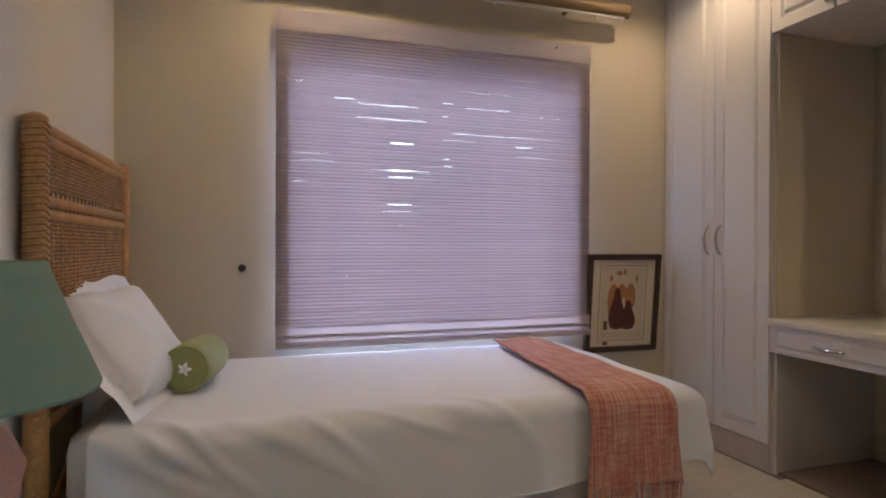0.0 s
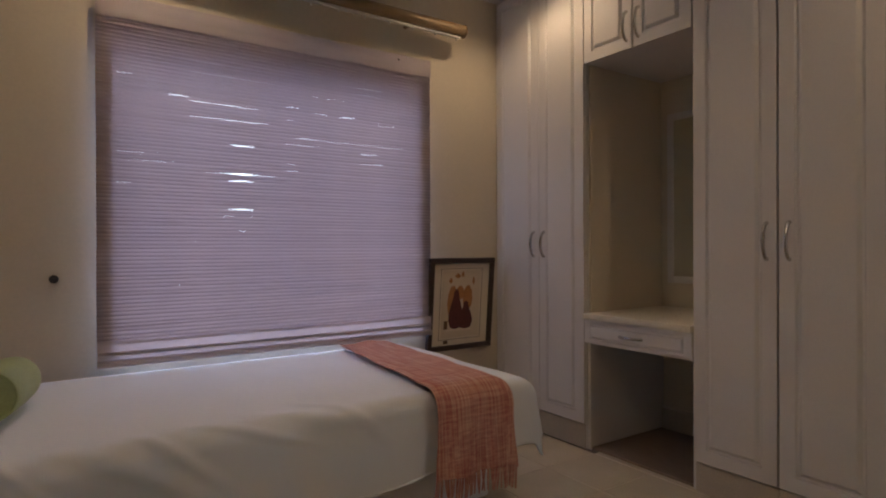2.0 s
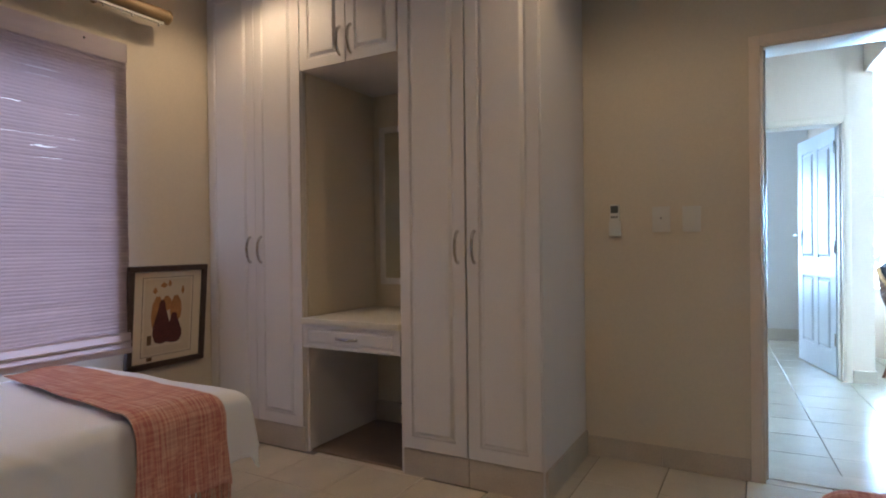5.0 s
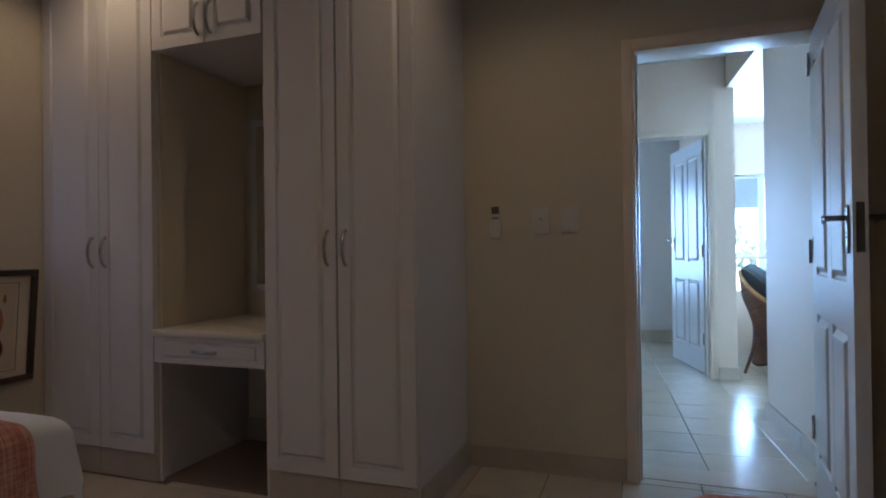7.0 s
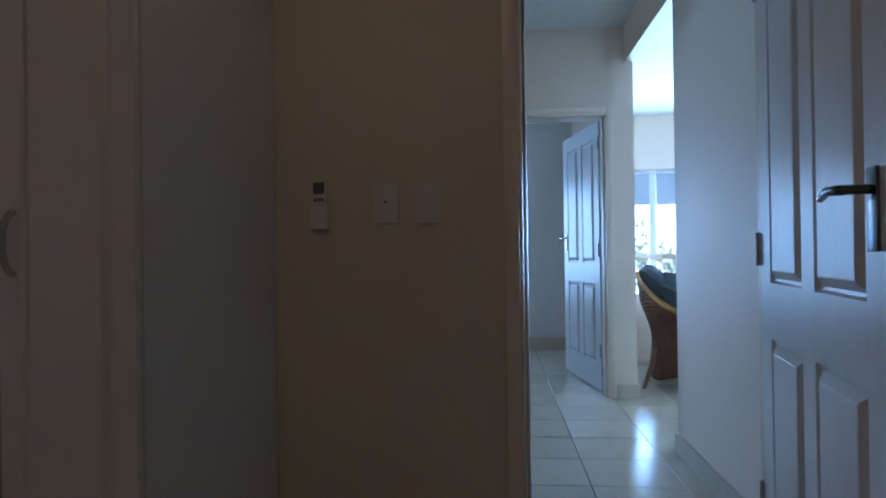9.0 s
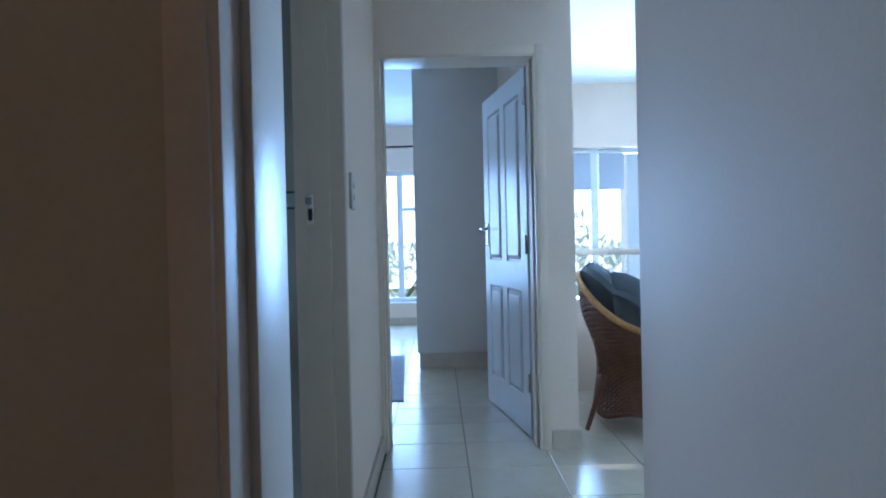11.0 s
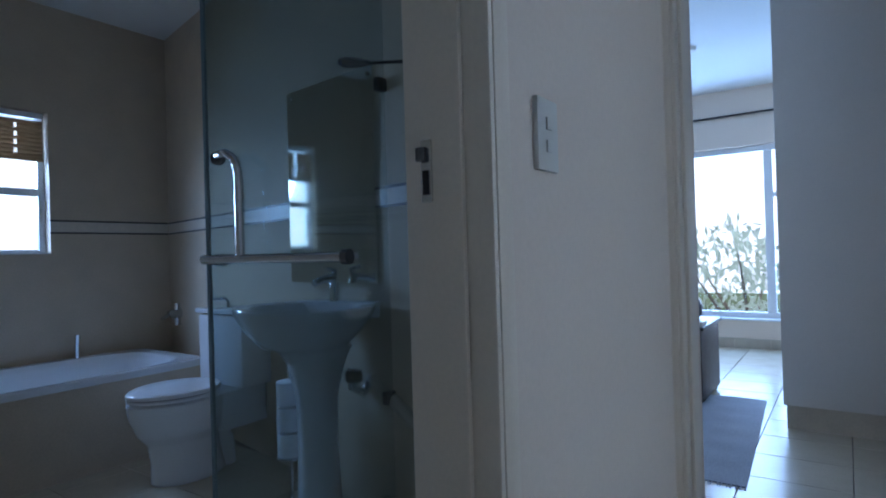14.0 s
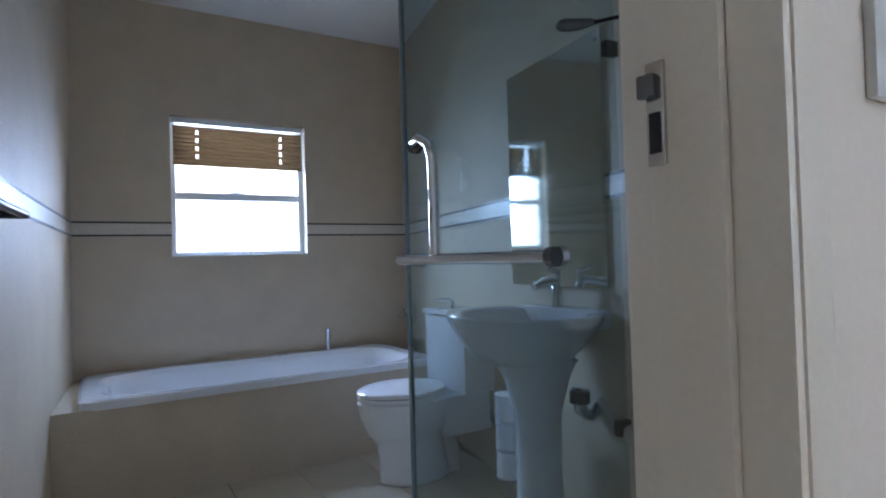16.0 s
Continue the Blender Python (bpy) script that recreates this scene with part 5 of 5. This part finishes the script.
part("body", B(7.88, 8.5, 0.225, 1.1, 0.03, 0.50, 0.01), M_BOX, ch)
part("top", B(7.86, 8.52, 0.205, 1.12, 0.50, 0.525, 0.006), M_DARK, ch, "dark glossy top")
for z in (0.05, 0.20, 0.35):
    part("drawer", B(7.868, 7.88, 0.25, 1.08, z, z + 0.13, 0.004), M_BOX, ch)
for y in (0.26, 1.06):
    for x in (7.91, 8.47):
        part("foot", T([(x, y, 0), (x, y, 0.035)], 0.02, 8), M_DARK, ch)
vs = thing("vase", (8.15, 0.36, 0.525), "dark round vase on the chest", "vase", PIVOT)
part("body", lathe(bmesh.new(), (8.15, 0.36, 0.525), [(0.05, 0), (0.09, 0.05), (0.10, 0.11), (0.06, 0.19), (0.03, 0.23), (0.04, 0.26)]), M_DARK, vs)
bk = thing("book", (8.0, 0.3, 0.525), "pale book lying on the chest", "book", PIVOT)
part("cover", B(7.90, 8.05, 0.22, 0.34, 0.525, 0.55, 0.003), M_PLASTIC, bk)
sm = thing("smoke_detector", (8.8, 0.4, 2.63), "small white ceiling fitting", "ceiling fitting", PIVOT)
part("body", lathe(bmesh.new(), (8.8, 0.42, 2.605), [(0.03, 0), (0.045, 0.01), (0.05, 0.034)], 20), M_PLASTIC, sm)

# ---- lounge ----
lw = thing("window_4", (8.6, -2.85, 0.45), "wide white framed lounge window, very bright", "window", PIVOT, kind="structure")
bm = bmesh.new()
for a in ((-1.66, -1.6, 0.45, 2.0), (-4.1, -4.04, 0.45, 2.0), (-2.08, -2.0, 0.5, 1.95), (-3.05, -3.0, 0.5, 1.95), (-4.04, -1.66, 0.45, 0.5), (-4.04, -1.66, 1.95, 2.0)):
    box(bm, 8.57, 8.63, a[0], a[1], a[2], a[3], 0.004)
part("window_frame", bm, M_ALU, lw)
for a, b in ((-2.0, -1.66), (-3.0, -2.08), (-4.04, -3.05)):
    p = part("pane", B(8.598, 8.602, a, b, 0.5, 1.95), M_CLEAR, lw, smooth=False)
    p.visible_shadow = False
for a, b in ((-2.0, -1.66), (-2.34, -2.08)):
    rb = thing("roller_blind", (8.56, (a + b) / 2, 1.6), "grey roller blind partly lowered in the lounge window", "blind", PIVOT, group="roller blinds")
    part("cloth", B(8.555, 8.558, a, b, 1.58, 1.96), M_RUG, rb)
    part("roller", T([(8.55, a, 1.965), (8.55, b, 1.965)], 0.016, 10), M_ALU, rb)
para = thing("parapet", (6.75, -1.8, 0), "white low landing wall with a rail on posts", "parapet", PIVOT, kind="structure")
CORNERS = [(7.26, -1.145), (6.63, -1.62), (6.63, -4.4)]
bm, bc = bmesh.new(), bmesh.new()
for (x0, y0), (x1, y1) in zip(CORNERS, CORNERS[1:]):
    d = Vector((x1 - x0, y1 - y0, 0)).normalized()
    nrm = Vector((-d.y, d.x, 0))
    for tgt, w0, w1, z0, z1 in ((bm, 0.0, 0.12, 0, 0.62), (bc, -0.015, 0.135, 0.62, 0.65)):
        p = [Vector((x0, y0, 0)) + nrm * w0, Vector((x1, y1, 0)) + nrm * w0, Vector((x1, y1, 0)) + nrm * w1, Vector((x0, y0, 0)) + nrm * w1]
        lo, hi = [tgt.verts.new(v + Vector((0, 0, z0))) for v in p], [tgt.verts.new(v + Vector((0, 0, z1))) for v in p]
        tgt.faces.new(lo)
        tgt.faces.new(hi)
        for k in range(4):
            tgt.faces.new((lo[k], lo[(k + 1) % 4], hi[(k + 1) % 4], hi[k]))
for b_ in (bm, bc):
    bmesh.ops.recalc_face_normals(b_, faces=b_.faces[:])
part("low_wall", bm, M_WALL2, para, smooth=False)
part("coping", bc, M_TRIM, para, smooth=False)
part("rail", T([(x + 0.05, y + 0.02, 0.985) for x, y in CORNERS], 0.024, 14), M_TRIM, para, "pale round handrail")
for x, y in ((7.0, -1.34), (6.68, -1.75), (6.68, -2.6), (6.68, -3.5)):
    part("post", T([(x + 0.05, y + 0.0, 0.65), (x + 0.05, y + 0.0, 0.97)], 0.014, 10), M_STEEL, para)


def tub_chair(cx, cy, yaw, label):
    """A wicker tub chair: splayed woven shell, rattan rim, legs and a buttoned cushion. Built facing -y."""
    root = thing("wicker_armchair", (0, 0, 0), label, "armchair", PIVOT)
    root.matrix_basis = PIVOT @ pose(cx, cy, 0, 0, 0, yaw)

    def rim(t):
        """t from 0 (front of one arm) to 1, round the back."""
        a = radians(-40 + 260 * t)
        k = math.sin(math.pi * t)
        return Vector((0.34 * math.cos(a), 0.06 + 0.33 * math.sin(a), 0.55 + 0.31 * k ** 2.4))

    def foot(t):
        a = radians(-40 + 260 * t)
        return Vector((0.285 * math.cos(a), 0.03 + 0.275 * math.sin(a), 0.075 + 0.05 * math.cos(2 * a) ** 2))

    def shell_fn(u, v):
        p, q = foot(u), rim(u)
        m = p.lerp(q, v)
        pinch = 1 - 0.17 * math.sin(math.pi * min(1, v * 1.35)) ** 1.2
        return Vector((m.x * pinch, (m.y - 0.04) * pinch + 0.04, m.z))

    bm = bmesh.new()
    rows = 46
    for r in range(rows + 1):
        v = r / rows
        pts = []
        for k in range(73):
            p = shell_fn(k / 72, v)
            d = Vector((p.x, p.y - 0.04, 0)).normalized()
            pts.append(p + d * (0.005 if (k + r) % 2 else -0.005))
        tube(bm, pts, 0.0066, 4)
    part("woven_shell", bm, M_BROWNWICKER, root, "brown woven wicker shell")["kind"] = "stuff"
    for k in range(0, 37):
        part("stake", T([shell_fn(k / 36, v / 8) for v in range(9)], 0.005, 5), M_BROWNWICKER, root)
    part("rim", T([rim(t / 40) + Vector((0, 0, 0.008)) for t in range(41)], 0.018, 10), M_RATTAN, root, "smooth rattan rim")
    part("lower_rim", T([foot(t / 40) for t in range(41)], 0.012, 8), M_BROWNWICKER, root)
    part("apron", sheet(lambda u, v: (-0.21 + 0.42 * u, -0.15 - 0.03 * math.sin(math.pi * u), 0.17 + 0.2 * v), 16, 6, 0.012), M_BROWNWICKER, root)
    for sx in (-1, 1):
        for y0, y1 in ((-0.17, -0.24), (0.21, 0.30)):
            part("leg", T([(sx * 0.2, y0, 0.30), (sx * 0.22, (y0 + y1) / 2, 0.16), (sx * 0.26, y1, 0.0)], [0.017, 0.016, 0.013], 10), M_BROWNWICKER, root)
    part("seat_deck", lathe(bmesh.new(), (0, 0.02, 0.34), [(0.22, 0), (0.225, 0.02)], 24), M_BROWNWICKER, root)

    def pad(u, v):
        a = radians(-15 + 210 * u)
        k = math.sin(math.pi * min(max(u, 0), 1))
        z = 0.40 + (0.24 + 0.245 * k ** 0.7) * v
        tuft = abs(math.sin(3.5 * math.pi * u)) ** 0.5 * abs(math.sin(2.0 * math.pi * (v * 0.98 + 0.01))) ** 0.5
        r = 0.245 + 0.055 * v - 0.055 * tuft + 0.05 * v * v * 0.6
        return Vector((r * 1.02 * math.cos(a), 0.05 + r * math.sin(a), z + 0.025 * abs(math.sin(3.5 * math.pi * u)) * v))

    bm = sheet(pad, 84, 28, 0.035)
    part("back_cushion", bm, M_GREY, root, "charcoal tufted back cushion")
    part("seat_cushion", lathe(bmesh.new(), (0, 0.0, 0.36), [(0.20, 0), (0.235, 0.03), (0.24, 0.07), (0.21, 0.10), (0.08, 0.112), (0.01, 0.108)], 32), M_GREY, root, "charcoal seat cushion")
    return root


tub_chair(6.05, -1.64, -28, "brown wicker tub armchair with charcoal tufted cushions")

# ---- outside ----


def shrub(name, x, y, h, rad, seed, label, n=620):
    root = thing(name, (x, y, -3.2), label, "tree", PIVOT, group="garden trees")
    r3 = random.Random(seed)
    part("trunk", T([(x, y, -3.2), (x + 0.1, y, -1.6), (x, y + 0.1, h - rad)], [0.14, 0.1, 0.05], 10), M_BARK, root)
    for k in range(6):
        a = k * 1.05 + seed
        part("limb", T([(x, y, h - rad * 1.4), (x + 0.4 * rad * math.cos(a), y + 0.4 * rad * math.sin(a), h - rad * 0.8), (x + 0.8 * rad * math.cos(a), y + 0.8 * rad * math.sin(a), h - rad * 0.3 + 0.2 * math.sin(k))], [0.04, 0.025, 0.01], 6), M_BARK, root)
    verts, faces = [], []
    clumps = [(r3.uniform(-1, 1), r3.uniform(-1, 1), r3.uniform(-0.9, 0.9), r3.uniform(0.2, 0.42)) for _ in range(16)]
    for _ in range(n):
        cx, cy, cz, cr_ = clumps[r3.randrange(16)]
        p = Vector((r3.gauss(0, 1), r3.gauss(0, 1), r3.gauss(0, 1))).normalized() * cr_ * r3.uniform(0.5, 1.1) + Vector((cx, cy, cz)) * 0.75
        p = Vector((x, y, h - rad * 0.6)) + p * rad
        m = Euler((r3.uniform(0, 6), r3.uniform(0, 6), r3.uniform(0, 6))).to_matrix()
        l, w = r3.uniform(0.07, 0.14), r3.uniform(0.025, 0.05)
        i = len(verts)
        for q in ((-l, 0, 0), (0, w, 0.01), (l, 0, 0), (0, -w, 0.01)):
            verts.append(p + m @ Vector(q))
        faces.append((i, i + 1, i + 2, i + 3))
    me = bpy.data.meshes.new("crown")
    me.from_pydata([v - BASES[root.name] for v in verts], [], faces)
    me.materials.append(M_LEAF)
    c = new("crown", me)
    c.parent = root
    tagged(c, "loose crown of small green leaves", kind="stuff")


shrub("tree", 13.6, 0.6, 1.15, 1.3, 1, "leafy garden tree outside the far bedroom window")
shrub("tree", 14.2, 2.4, 1.0, 1.3, 2, "leafy garden tree outside the far bedroom window")
shrub("tree", 12.0, -3.6, 1.3, 1.1, 3, "leafy garden tree outside the lounge window")

nb = thing("neighbour_wing", (10.4, -5, -3.2), "pale plastered wing of the house outside the lounge window", "building", PIVOT)
part("wall", B(10.3, 10.6, -8.0, -2.95, -3.2, 3.2), M_CEIL, nb, "pale plastered wall", smooth=False)
part("eave", B(10.1, 10.8, -8.2, -2.75, 3.2, 3.35), M_ALU, nb, smooth=False)
# Two added glowing sheets give the white sky and some of its light.
shell("backdrop", B(60, 60.2, -60, 60, -3.2, 40), M_SKYGLOW, "glowing backdrop sheet added for the overexposed sky", "backdrop", PIVOT)
shell("backdrop_garden", B(-60, 60, 60, 60.2, -3.2, 40), M_SKYGLOW, "glowing backdrop sheet added for the overexposed sky", "backdrop", PIVOT)

# ---- floor tiles and wall tile joints, last ----
tiles("floor_tiles_bedroom", -0.17, 3.42, -1.6, 2.55, 0.335, 0.335, 2.33, 1.43, "cream glazed floor tiles of the bedroom", HERE, lambda x, y: (x > 2.72 and y > 1.85) or (x > 2.72 and 0.72 < y < 1.02) or x < 0.3 and y > 1.7)
shell("threshold", B(3.40, 3.58, -1.06, -0.32, -0.005, 0.0035), M_TILE, "cream tile strip across the bedroom doorway", "threshold")
tiles("floor_tiles_hall", 3.51, 10.4, -3.4, 1.45, 0.335, 0.41, 6.139, -0.56, "cream glazed floor tiles of hall and rooms", PIVOT, lambda x, y: (y > 0.0 and x < 5.8) or (x > 7.7 and y < -1.0) or (x > 8.7 and y > 1.2) or (y < -2.0 and x < 5.6))
tiles("floor_tiles_bathroom", 3.84, 5.85, 0.0, 2.6, 0.335, 0.335, 4.0, 0.1, "cream glazed floor tiles of the bathroom", PIVOT)
